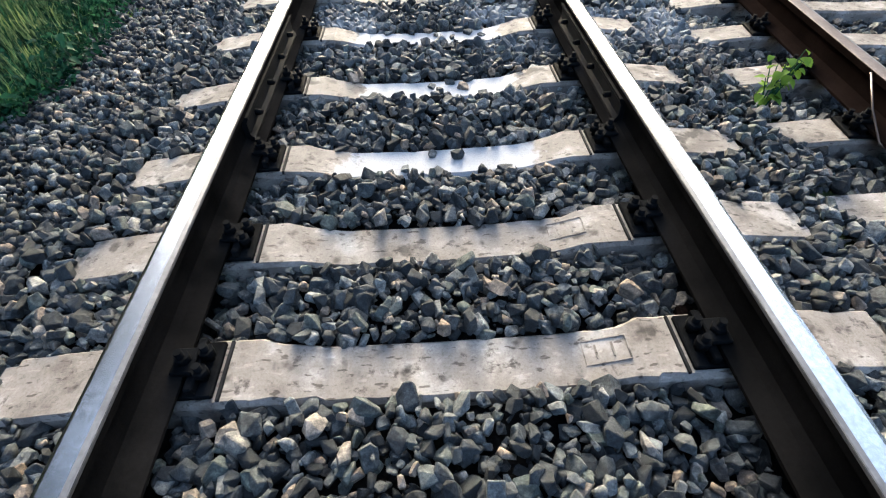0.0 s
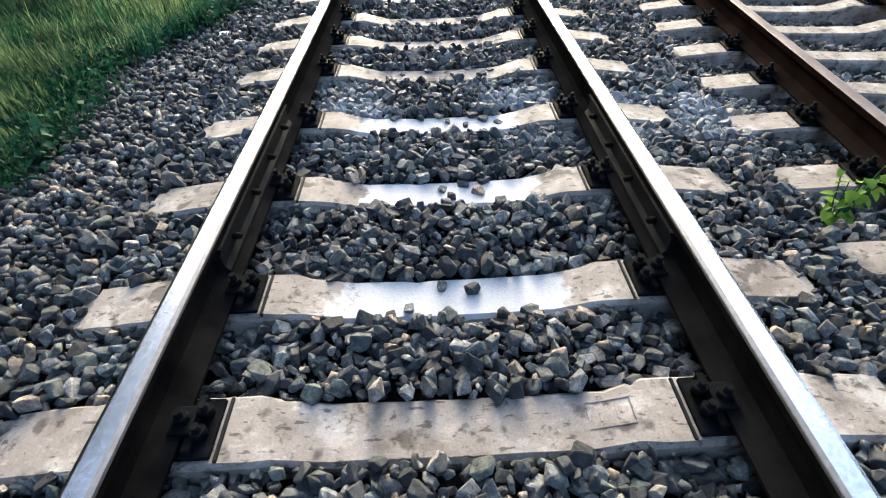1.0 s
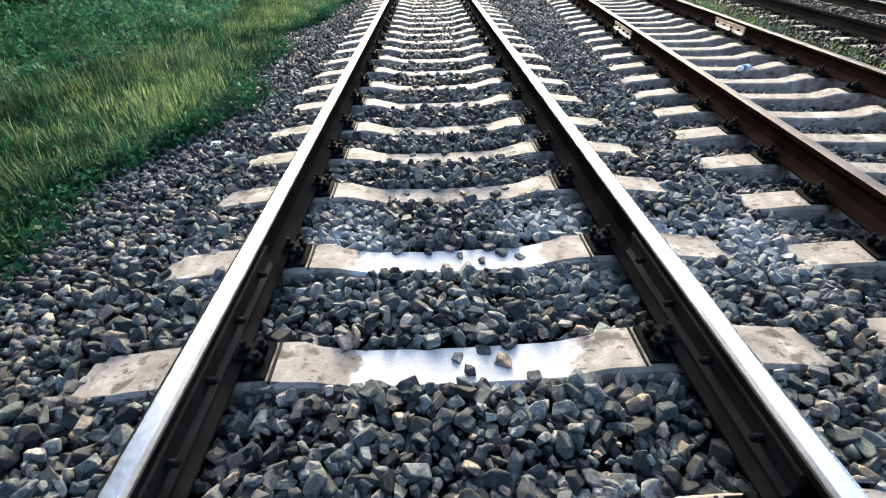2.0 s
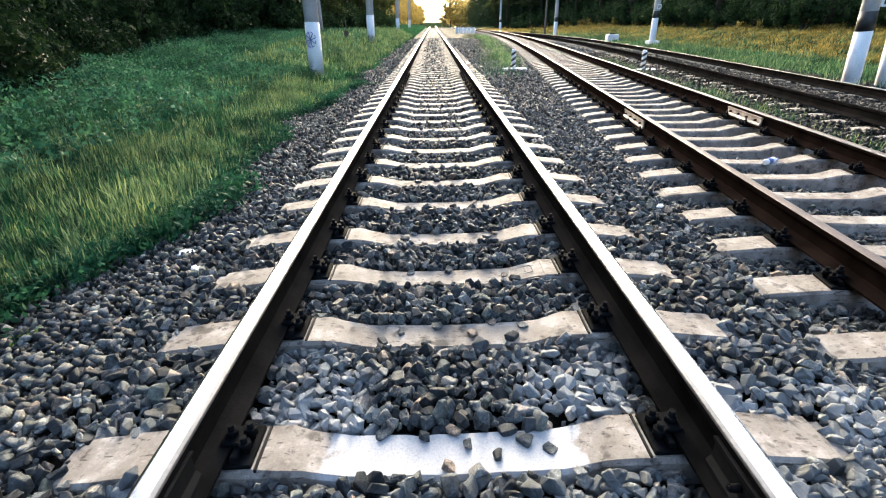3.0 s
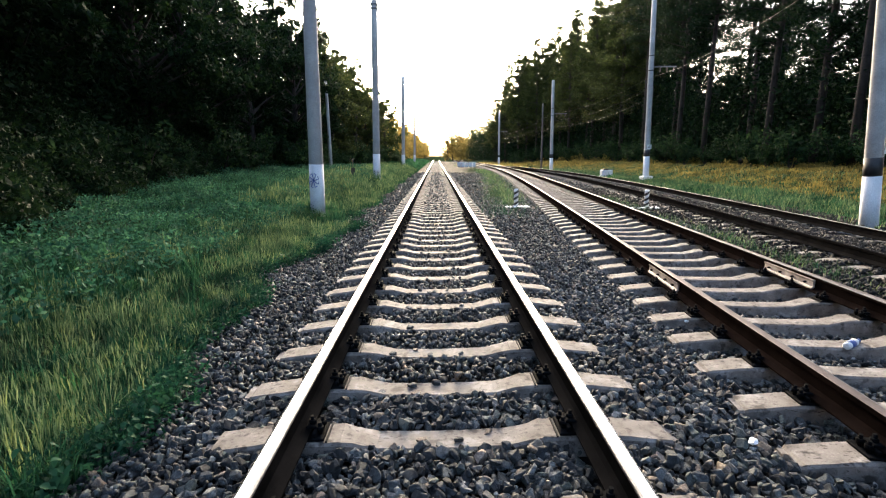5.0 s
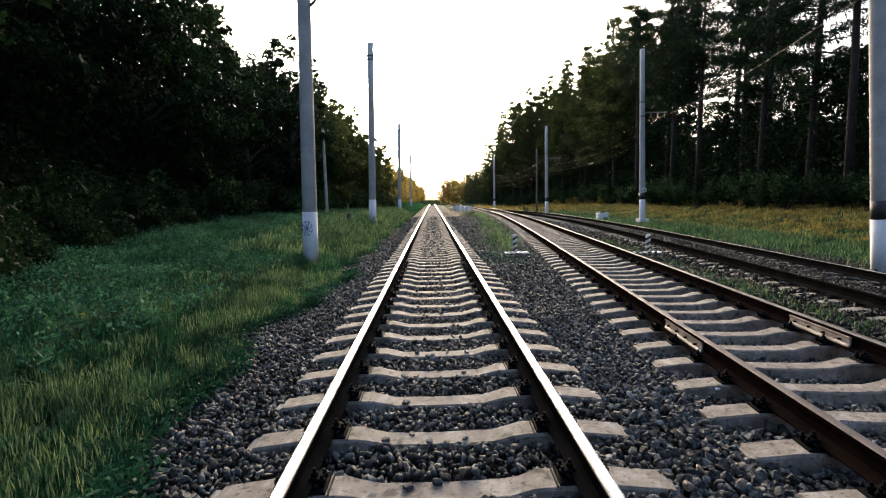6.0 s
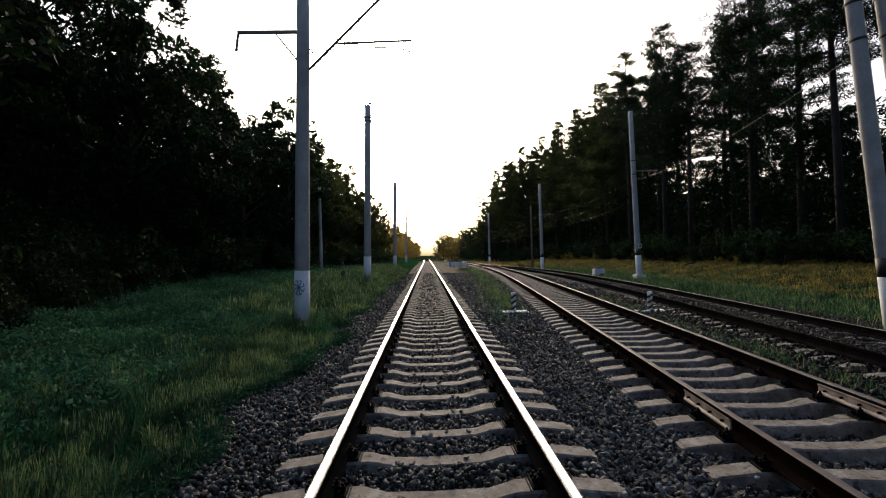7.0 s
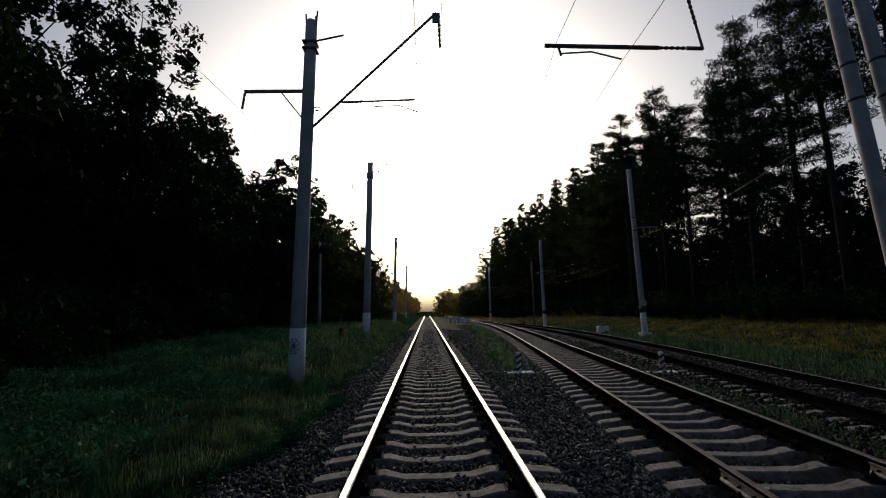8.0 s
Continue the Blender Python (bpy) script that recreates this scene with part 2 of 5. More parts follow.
def box(bm, lo, hi, bevel=0.0):
    """A box between two corners, with broken edges."""
    r = bmesh.ops.create_cube(bm, size=1.0)
    vs = r["verts"]
    for v in vs:
        v.co = Vector([lo[i] + (v.co[i] + 0.5) * (hi[i] - lo[i]) for i in range(3)])
    if bevel:
        es = list({e for v in vs for e in v.link_edges})
        bmesh.ops.bevel(bm, geom=es, offset=bevel, segments=1, affect="EDGES")
    return bm


def tube(bm, pts, radii, sides=10, cap=True):
    """A tapered round bar through points."""
    rings = []
    pts = [Vector(p) for p in pts]
    for i, p in enumerate(pts):
        d = (pts[min(i + 1, len(pts) - 1)] - pts[max(i - 1, 0)]).normalized()
        u = d.cross(Vector((0, 0, 1)))
        u = u.normalized() if u.length > 1e-4 else Vector((1, 0, 0))
        w = d.cross(u)
        rings.append([bm.verts.new(p + (u * math.cos(a) + w * math.sin(a)) * radii[i]) for a in [2 * math.pi * k / sides for k in range(sides)]])
    for a, b in zip(rings, rings[1:]):
        for k in range(sides):
            f = bm.faces.new((a[k], a[(k + 1) % sides], b[(k + 1) % sides], b[k]))
            f.smooth = True
    if cap:
        bm.faces.new(rings[0][::-1])
        bm.faces.new(rings[-1])
    return bm


def raw_mesh(name, verts, faces, material, smooth=False):
    """A mesh from arrays whose faces all have the same number of corners."""
    me = bpy.data.meshes.new(name)
    nv, nf, k = len(verts), len(faces), faces.shape[1]
    me.vertices.add(nv)
    me.vertices.foreach_set("co", np.ascontiguousarray(verts, dtype=np.float32).ravel())
    me.loops.add(nf * k)
    me.loops.foreach_set("vertex_index", np.ascontiguousarray(faces, dtype=np.int32).ravel())
    me.polygons.add(nf)
    me.polygons.foreach_set("loop_start", np.arange(0, nf * k, k, dtype=np.int32))
    me.polygons.foreach_set("loop_total", np.full(nf, k, dtype=np.int32))
    me.polygons.foreach_set("use_smooth", np.full(nf, smooth, dtype=bool))
    me.update(calc_edges=True)
    me.materials.append(material)
    return new(name, me)


rng = np.random.default_rng(7)

# ---- plan ----
# main track along y at x = 0; rail tops at z = 0
SPACING = 0.56
SHIFT = {0: -0.034, 1: -0.1, 2: -0.173, 3: -0.113, 4: -0.038, 5: 0.066, 6: 0.05, 7: 0.023, 8: 0.09, 9: 0.11, 10: 0.14, 11: 0.18, 12: 0.2, 13: 0.22}
wobble = random.Random(3)
MAIN_Y = {k: k * SPACING + SHIFT.get(k, (0.23 if k > 13 else 0.0) + wobble.uniform(-0.02, 0.02)) for k in range(-15, 240)}
HALF = 0.7975
DROP2, DROP3 = -0.12, -0.2


def smooth_line(knots, step=0.56, start=None, end=None):
    """Points at even steps on a smooth line x(y) through knots."""
    ys, xs = np.array([k[1] for k in knots]), np.array([k[0] for k in knots])
    fine = np.linspace(ys[0], ys[-1], 600)
    x = np.interp(fine, ys, xs)
    for _ in range(30):
        pad = np.concatenate([[2 * x[0] - x[8]] * 8, x, [2 * x[-1] - x[-9]] * 8])
        pad[:8] = 2 * x[0] - x[8:0:-1]
        pad[-8:] = 2 * x[-1] - x[-2:-10:-1]
        x = np.convolve(pad, np.ones(17) / 17, "valid")
    s = np.concatenate([[0], np.cumsum(np.hypot(np.diff(x), np.diff(fine)))])
    g = np.arange(0, s[-1], step)
    px, py = np.interp(g, s, x), np.interp(g, s, fine)
    tx, ty = np.gradient(px), np.gradient(py)
    h = np.hypot(tx, ty)
    return np.stack([px, py, tx / h, ty / h], 1)


LINE1 = np.stack([np.zeros(300), -9 + 0.56 * np.arange(300), np.zeros(300), np.ones(300)], 1)
LINE2 = smooth_line([(1.8, -9), (2.28, -4), (2.9, 2), (3.24, 4), (3.6, 7), (3.88, 10), (4.2, 13), (5.5, 25), (7.0, 42), (7.8, 58), (8.0, 75), (7.4, 110), (7.0, 160)])
LINE3 = smooth_line([(5.05, -9), (5.6, -4), (6.5, 3), (7.8, 12), (9.3, 23), (10.6, 38), (10.6, 52), (9.4, 66), (8.4, 78)])


def ground_height(x, y):
    """Ballast crown, shoulder and verges; the second track lies in a shallow trough."""
    x, y = np.asarray(x, float), np.asarray(y, float)
    left = np.interp(x, [-60, -14, -9, -5, -3.2, -2.3, -1.5], [0.9, 0.3, 0.1, -0.16, -0.38, -0.42, -0.289])
    right = np.interp(x, [1.5, 2.0, 4, 9, 12, 16, 23, 60], [-0.289, -0.36, -0.44, -0.52, -0.6, -0.5, 0.5, 1.5])
    left = left + 0.38 * np.clip((y - 15) / 13, 0, 1) * np.clip((-2.5 - x) / 0.8, 0, 1)
    u = np.abs(x - np.interp(y, LINE2[:, 1], LINE2[:, 0]))
    right = right - 0.09 * np.clip((1.7 - u) / 0.4, 0, 1) * np.clip((x - 1.45) / 0.3, 0, 1)
    bed = np.where(x < -1.5, left, np.where(x > 1.5, right, -0.289))
    return bed - (0.01 + 0.03 * np.clip((y - 3.5) / 5, 0, 1)) * np.clip((1.8 - np.abs(x)) / 0.3, 0, 1)


# ---- ground ----
def grid_sheet(name, xs, ys, height, material):
    X, Y = np.meshgrid(xs, ys)
    V = np.stack([X.ravel(), Y.ravel(), height(X, Y).ravel()], 1)
    nx, ny = len(xs), len(ys)
    i = (np.arange(ny - 1)[:, None] * nx + np.arange(nx - 1)[None, :]).ravel()
    F = np.stack([i, i + 1, i + nx + 1, i + nx], 1)
    return raw_mesh(name, V, F, material, True)


gx = np.concatenate([[-1500, -300, -80], np.linspace(-30, 30, 121), [80, 300, 1500]])
gy = np.concatenate([[-400, -60], np.linspace(-12, 60, 100), np.linspace(65, 200, 28), [300, 600, 3000]])
ground = grid_sheet("ground", gx, gy, lambda x, y: ground_height(x, y) - 0.03 + 0.05 * np.sin(x * 1.3 + y * 0.7) * np.sin(y * 0.9) * (np.abs(x) > 3), M_SOIL)
tagged(ground, "dark earth under grass beside the railway", "ground", kind="structure")
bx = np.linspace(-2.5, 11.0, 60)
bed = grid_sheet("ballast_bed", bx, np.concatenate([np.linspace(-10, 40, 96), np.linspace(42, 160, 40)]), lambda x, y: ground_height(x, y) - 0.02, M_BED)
tagged(bed, "ballast bed under the tracks, near black for the shade between stones", "ballast", kind="structure")


# ---- rails ----
RAIL = [(-0.075, -0.18), (0.075, -0.18), (0.075, -0.169), (0.03, -0.15), (0.009, -0.135), (0.009, -0.05), (0.034, -0.036), (0.0365, -0.004), (-0.0365, -0.004), (-0.034, -0.036), (-0.009, -0.05), (-0.009, -0.135), (-0.03, -0.15), (-0.075, -0.169)]
CAP = [(0.022, 0.0), (-0.026, 0.0), (-0.0355, -0.002), (-0.0365, -0.005)]
EDGE = [(0.0372, -0.012), (0.0368, -0.005), (0.0335, -0.002), (0.022, 0.0)]


def sweep(bm, line, profile, offset, z, closed=True):
    rings = []
    for px, py, tx, ty in line:
        rings.append([bm.verts.new((px + ty * (offset + u), py - tx * (offset + u), z + v)) for u, v in profile])
    n = len(profile)
    for a, b in zip(rings, rings[1:]):
        for k in range(n if closed else n - 1):
            bm.faces.new((a[k], a[(k + 1) % n], b[(k + 1) % n], b[k]))
    if closed:
        bm.faces.new(rings[0])
        bm.faces.new(rings[-1][::-1])
    return bm


def rail(line, offset, z, label, body, head, group):
    r = thing("rail", label, "rail", group)
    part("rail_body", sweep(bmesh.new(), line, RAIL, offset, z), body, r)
    s = 1 if offset < 0 else -1
    part("running_surface", sweep(bmesh.new(), line, [(s * u, v) for u, v in CAP][::s], offset, z, False), head, r, "worn bright steel running surface")
    part("gauge_edge", sweep(bmesh.new(), line, [(s * u, v) for u, v in EDGE][::s], offset, z, False), M_EDGE, r, "dull grey inner edge of the rail head")
    return r


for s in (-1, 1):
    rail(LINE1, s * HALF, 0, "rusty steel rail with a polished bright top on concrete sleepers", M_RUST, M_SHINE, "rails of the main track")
for s in (-1, 1):
    rail(LINE2, s * HALF, DROP2, "brown rusted steel rail of the diverging track", M_RUST2, M_DULL, "rails of the second track")
for s in (-1, 1):
    rail(LINE3, s * HALF, DROP3, "dark steel rail of the far track beside grass", M_RUST, M_RUST if s < 0 else M_SHINE, "rails of the third track")

# ---- sleepers ----
PROFILE = [(-1.285, -0.266), (-1.268, -0.25), (-0.98, -0.215), (-0.56, -0.213), (-0.36, -0.262), (0.0, -0.27), (0.36, -0.262), (0.56, -0.213), (0.98, -0.215), (1.268, -0.25), (1.285, -0.266)]


def sleeper_mesh(seed=0):
    """Concrete sleeper with a sagging middle; a seed gives worn, chipped edges."""
    bm = bmesh.new()
    rings = []
    r = random.Random(seed)
    px, pz = [p[0] for p in PROFILE], [p[1] for p in PROFILE]
    for x in (sorted({*px, *[k * 0.055 for k in range(-24, 25)]}) if seed else px):
        z = float(np.interp(x, px, pz))
        w = 0.105 if abs(x) > 0.5 else 0.095
        if abs(x) > 1.275:
            w -= 0.012
        c = [0.0, 0.0]
        if seed:
            c = [abs(r.gauss(0, 0.0014)) + (r.uniform(0.004, 0.012) if r.random() < 0.06 else 0) for _ in (0, 1)]
            z += r.gauss(0, 0.0008)
        rings.append([bm.verts.new(p) for p in ((x, -w - 0.016, -0.45), (x, -w + c[0] * 0.4, z - 0.014 - c[0]), (x, -w + 0.012 + c[0], z), (x, w - 0.012 - c[1], z), (x, w - c[1] * 0.4, z - 0.014 - c[1]), (x, w + 0.016, -0.45))])
    for a, b in zip(rings, rings[1:]):
        for k in range(5):
            bm.faces.new((a[k], a[k + 1], b[k + 1], b[k]))
    bm.faces.new(rings[0])
    bm.faces.new(rings[-1][::-1])
    bmesh.ops.recalc_face_normals(bm, faces=bm.faces)
    return bm


def fastening(side, parent):
    """Base plate, clips, bolts and nuts that hold one rail on its sleeper."""
    c = side * HALF
    bm = box(bmesh.new(), (c - 0.15, -0.085, -0.214), (c + 0.15, 0.085, -0.196), 0.004)
    for e in (-1, 1):
        box(bm, (c + e * 0.098 - 0.012, -0.08, -0.197), (c + e * 0.098 + 0.012, 0.08, -0.165), 0.004)
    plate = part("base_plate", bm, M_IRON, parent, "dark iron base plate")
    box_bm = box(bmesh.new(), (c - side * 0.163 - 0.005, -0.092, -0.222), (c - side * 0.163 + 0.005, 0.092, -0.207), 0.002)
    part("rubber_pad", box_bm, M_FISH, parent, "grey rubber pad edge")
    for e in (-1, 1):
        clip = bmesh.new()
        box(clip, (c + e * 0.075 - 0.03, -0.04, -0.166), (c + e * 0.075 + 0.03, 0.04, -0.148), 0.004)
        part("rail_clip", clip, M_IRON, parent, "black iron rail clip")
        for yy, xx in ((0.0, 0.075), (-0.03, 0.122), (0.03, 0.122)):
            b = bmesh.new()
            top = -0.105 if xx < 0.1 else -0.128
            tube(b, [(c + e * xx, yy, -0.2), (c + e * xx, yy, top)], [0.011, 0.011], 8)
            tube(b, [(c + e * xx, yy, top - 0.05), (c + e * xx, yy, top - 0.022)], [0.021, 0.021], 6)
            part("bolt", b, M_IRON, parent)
    return plate


def sleeper(name_material, label, group, detailed, seed=0):
    t = thing("sleeper", label, "sleeper", group)
    part("concrete_body", sleeper_mesh(seed), name_material, t)
    if detailed:
        for s in (-1, 1):
            fastening(s, t)
    return t


def cast_mark(parent, x, y):
    """A raised cast frame with two small bars on a sleeper's top."""
    z = -0.241
    for lo, hi in (((x - 0.065, y - 0.04), (x + 0.065, y - 0.0365)), ((x - 0.065, y + 0.0365), (x + 0.065, y + 0.04)), ((x - 0.065, y - 0.0365), (x - 0.0615, y + 0.0365)), ((x + 0.0615, y - 0.0365), (x + 0.065, y + 0.0365)), ((x - 0.03, y - 0.022), (x - 0.024, y + 0.022)), ((x + 0.018, y - 0.022), (x + 0.024, y + 0.022))):
        bm = box(bmesh.new(), (*lo, z - 0.02), (*hi, z + 0.001))
        bmesh.ops.rotate(bm, cent=(x, y, z), matrix=Matrix.Rotation(-0.259, 3, "Y"), verts=bm.verts)
        part("cast_mark", bm, M_CONC, parent)


def laid(proto, px, py, tx, ty, z):
    wob = random.uniform(-0.006, 0.006)
    return copy_thing(proto, Matrix.Translation((px, py, z)) @ Matrix.Rotation(math.atan2(-tx, ty) + wob, 4, "Z"))


L1 = "weathered grey concrete sleeper bedded in gravel under the main track"
proto_near = [sleeper(M_CONC, L1, "sleepers of the main track", True, 5 + i) for i in range(4)]
proto_far = sleeper(M_CONC, L1, "sleepers of the main track", False)
proto_white = sleeper(M_CONC_W, "concrete sleeper splashed with white paint, stones lying on it", "sleepers of the main track", True, 3)
far_spots = []
for k in range(-15, 240):
    y = MAIN_Y[k]
    if k < 75:
        s = laid(proto_white if k in (2, 3, 4) else proto_near[k % 4] if k < 26 else proto_far, 0, y, 0, 1, 0)
        if k in (-1, 0, 1, 6):
            cast_mark(s, 0.44, 0.01)
    else:
        far_spots.append((0, y, 0, 1, 0))
L2 = "pale concrete sleeper standing proud of gravel under the diverging track"
proto2 = sleeper(M_CONC, L2, "sleepers of the second track", True, 9)
proto2f = sleeper(M_CONC, L2, "sleepers of the second track", False)
for i, (px, py, tx, ty) in enumerate(LINE2):
    if py < 40:
        laid(proto2 if py < 16 else proto2f, px, py, tx, ty, DROP2)
    else:
        far_spots.append((px, py, tx, ty, DROP2))
proto3 = sleeper(M_CONC, "grey concrete sleeper half buried under the far track", "sleepers of the third track", False)
for i, (px, py, tx, ty) in enumerate(LINE3):
    if py < 40:
        laid(proto3, px, py, tx, ty, DROP3 - 0.022)
    else:
        far_spots.append((px, py, tx, ty, DROP3))
sm = sleeper_mesh()
sm.verts.ensure_lookup_table()
SV = np.array([v.co[:] for v in sm.verts])
bmesh.ops.triangulate(sm, faces=sm.faces)
SF = np.array([[v.index for v in f.verts] for f in sm.faces])
sm.free()
fv, ff = [], []
for px, py, tx, ty, z in far_spots:
    ff.append(SF + len(fv) * len(SV))
    fv.append(np.stack([px + SV[:, 0] * ty + SV[:, 1] * tx, py - SV[:, 0] * tx + SV[:, 1] * ty, z + SV[:, 2]], 1))
tagged(raw_mesh("far_sleepers", np.concatenate(fv), np.concatenate(ff), M_CONC), "rows of concrete sleepers far along the tracks", "sleepers", kind="stuff")
for o in (*proto_near, proto_far, proto_white, proto2, proto2f, proto3):
    for c in [*o.children_recursive, o]:
        bpy.data.objects.remove(c)

# ---- gravel: loose angular stones ----
def stone_shapes(count, corners=(9, 14)):
    """Crushed stones: hulls of a few random corners."""
    out = []
    for _ in range(count):
        n = int(rng.integers(*corners))
        p = rng.normal(size=(n, 3))
        p = p / np.linalg.norm(p, axis=1)[:, None] * rng.uniform(0.75, 1.1, n)[:, None]
        p *= np.array([1.0, rng.uniform(0.62, 0.95), rng.uniform(0.5, 0.85)])
        bm = bmesh.new()
        for c in p:
            bm.verts.new(c)
        bmesh.ops.convex_hull(bm, input=bm.verts)
        bmesh.ops.delete(bm, geom=[v for v in bm.verts if not v.link_faces], context="VERTS")
        bmesh.ops.triangulate(bm, faces=bm.faces)
        bmesh.ops.recalc_face_normals(bm, faces=bm.faces)
        bm.verts.index_update()
        out.append((np.array([v.co[:] for v in bm.verts]), np.array([[v.index for v in f.verts] for f in bm.faces])))
        bm.free()
    return out


def chipped_shapes(count):
    """Crushed stones with broad faces and worn edges."""
    out = []
    for _ in range(count):
        bm = bmesh.new()
        size = (1.0, rng.uniform(0.6, 0.9), rng.uniform(0.38, 0.72))
        pts = [[sx, sy, sz] for sx in (-1, 1) for sy in (-1, 1) for sz in (-1, 1)]
        pts = np.array(pts) * 0.62 * rng.uniform(0.4, 1.25, (8, 3))
        extra = rng.normal(size=(9, 3))
        extra = extra / np.linalg.norm(extra, axis=1)[:, None] * rng.uniform(0.7, 1.05, 9)[:, None]
        for c in np.concatenate([pts, extra]) * size:
            bm.verts.new(c)
        bmesh.ops.convex_hull(bm, input=bm.verts)
        bmesh.ops.delete(bm, geom=[v for v in bm.verts if not v.link_faces], context="VERTS")
        bmesh.ops.dissolve_limit(bm, angle_limit=0.45, verts=bm.verts, edges=bm.edges)
        bmesh.ops.bevel(bm, geom=list(bm.edges), offset=0.05, segments=1, affect="EDGES", clamp_overlap=True)
        bmesh.ops.triangulate(bm, faces=bm.faces)
        bmesh.ops.recalc_face_normals(bm, faces=bm.faces)
        bm.verts.index_update()
        out.append((np.array([v.co[:] for v in bm.verts]), np.array([[v.index for v in f.verts] for f in bm.faces])))
        bm.free()
    return out


def random_turns(n):
    q = rng.normal(size=(n, 4))
    q /= np.linalg.norm(q, axis=1)[:, None]
    w, x, y, z = q.T
    return np.stack([np.stack([1 - 2 * (y * y + z * z), 2 * (x * y - z * w), 2 * (x * z + y * w)], 1),
                     np.stack([2 * (x * y + z * w), 1 - 2 * (x * x + z * z), 2 * (y * z - x * w)], 1),
                     np.stack([2 * (x * z - y * w), 2 * (y * z + x * w), 1 - 2 * (x * x + y * y)], 1)], 1)


def scatter(name, shapes, places, sizes, material, smooth=False):
    which = rng.integers(0, len(shapes), len(places))
    Vs, Fs, base = [], [], 0
    for k, (v, f) in enumerate(shapes):
        sel = which == k
        n = int(sel.sum())
        V = np.einsum("nij,kj->nki", random_turns(n), v) * sizes[sel][:, None, None] + places[sel][:, None, :]
        Vs.append(V.reshape(-1, 3))
        Fs.append((f[None] + (base + np.arange(n) * len(v))[:, None, None]).reshape(-1, 3))
        base += n * len(v)
    return raw_mesh(name, np.concatenate(Vs), np.concatenate(Fs), material, smooth)


def near_sleeper(x, y):
    """Depth inside a sleeper of the main or the second track, 0 outside."""
    rows = np.array(list(MAIN_Y.values()))
    k = np.clip(np.searchsorted(rows, y), 1, len(rows) - 1)
    gap = np.minimum(np.abs(y - rows[k]), np.abs(y - rows[k - 1]))
    inside = (gap < 0.1) & (np.abs(x) < 1.3)
    d2 = np.full(len(x), 9.0)
    for px, py, tx, ty in LINE3[:60]:
        u, w = (x - px) * ty - (y - py) * tx, (x - px) * tx + (y - py) * ty
        d2 = np.where((u > -1.3) & (u < -0.86) & (np.abs(w) < 0.12), 0, d2)
    for px, py, tx, ty in LINE2[:80]:
        u, w = (x - px) * ty - (y - py) * tx, (x - px) * tx + (y - py) * ty
        d2 = np.where((np.abs(u) < 1.3) & (np.abs(w) < 0.125), 0, d2)
    return inside | (d2 < 1)


def gravel_points(x0, x1, y0, y1, density):
    """Evenly jittered places."""
    step = 1 / math.sqrt(density)
    gx, gy = np.meshgrid(np.arange(x0, x1, step), np.arange(y0, y1, step))
    x, y = gx.ravel() + rng.uniform(-0.5, 0.5, gx.size) * step, gy.ravel() + rng.uniform(-0.5, 0.5, gx.size) * step
    return x, y


def gravel(name, x0, x1, y0, y1, density, size, label, corners=(9, 14), material=M_STONE):
    shapes = stone_shapes(40, corners) if corners else chipped_shapes(48)
    x, y = gravel_points(x0, x1, y0, y1, density)
    edge = -2.2 - 0.25 * np.sin(y * 0.9) - 0.2 * np.sin(y * 2.3)
    rail = np.minimum(np.abs(x - HALF), np.abs(x + HALF)) < 0.03
    keep = ~near_sleeper(x, y) & ~rail & (x > edge + rng.normal(size=len(x)) * 0.14)
    x, y = x[keep], y[keep]
    s = size * np.clip(np.exp(rng.normal(size=len(x)) * 0.36), 0.45, 1.6)
    z = ground_height(x, y) - 0.004 + s * 0.2 + rng.uniform(-0.004, 0.05, len(x)) + 0.01 * (np.abs(x) < 1.25) - 0.02 * (np.abs(np.abs(x) - HALF) < 0.14)
    ob = scatter(name, shapes, np.stack([x, y, z], 1), s, material, bool(corners))
    return tagged(ob, label, "gravel", kind="stuff")


gravel("gravel", -1.5, 1.7, -0.55, 3.0, 1000, 0.0335, "grey crushed stone ballast with a few brown stones", None)
gravel("gravel", -1.25, 1.4, -0.5, 3.6, 420, 0.021, "small grey chippings among the ballast", (8, 11))
gravel("gravel", -2.7, -1.5, -0.7, 3.4, 1500, 0.0265, "grey crushed stone ballast on the shoulder of the track", (10, 15))
gravel("gravel", 1.7, 3.4, -0.7, 3.4, 1000, 0.032, "grey crushed stone ballast under the second track", None)
gravel("gravel", -1.5, 1.6, 3.0, 5.2, 900, 0.0335, "grey crushed stone ballast between sleepers", None)
gravel("gravel", 1.6, 4.6, 3.4, 5.2, 850, 0.033, "grey crushed stone ballast beside the second track", None)
gravel("gravel", -2.8, -1.5, 3.4, 5.2, 1300, 0.027, "grey crushed stone ballast on the shoulder", (9, 14))
gravel("gravel", -2.8, 1.25, 5.2, 12, 760, 0.0305, "grey crushed stone ballast between and beside the sleepers", (8, 12))
gravel("gravel", 1.25, 3.2, 5.2, 9, 740, 0.032, "grey crushed stone ballast in the gap between two tracks", None)
gravel("gravel", 3.2, 4.6, 5.2, 9, 760, 0.0305, "grey crushed stone ballast under the second track", (8, 12))
gravel("gravel", 1.25, 4.6, 9, 12, 760, 0.0305, "grey crushed stone ballast along the second track", (8, 12))
gravel("gravel", 3.4, 5.4, -1.2, 3.4, 600, 0.034, "grey crushed stone ballast between the tracks")
gravel("gravel", -2.8, 6.2, 12, 26, 270, 0.043, "dark crushed stone ballast along the tracks", (7, 10))
gravel("gravel", 6.2, 11.5, 12, 26, 150, 0.055, "oil-dark crushed stone ballast of the far track", (7, 9), M_STONE_OILY)
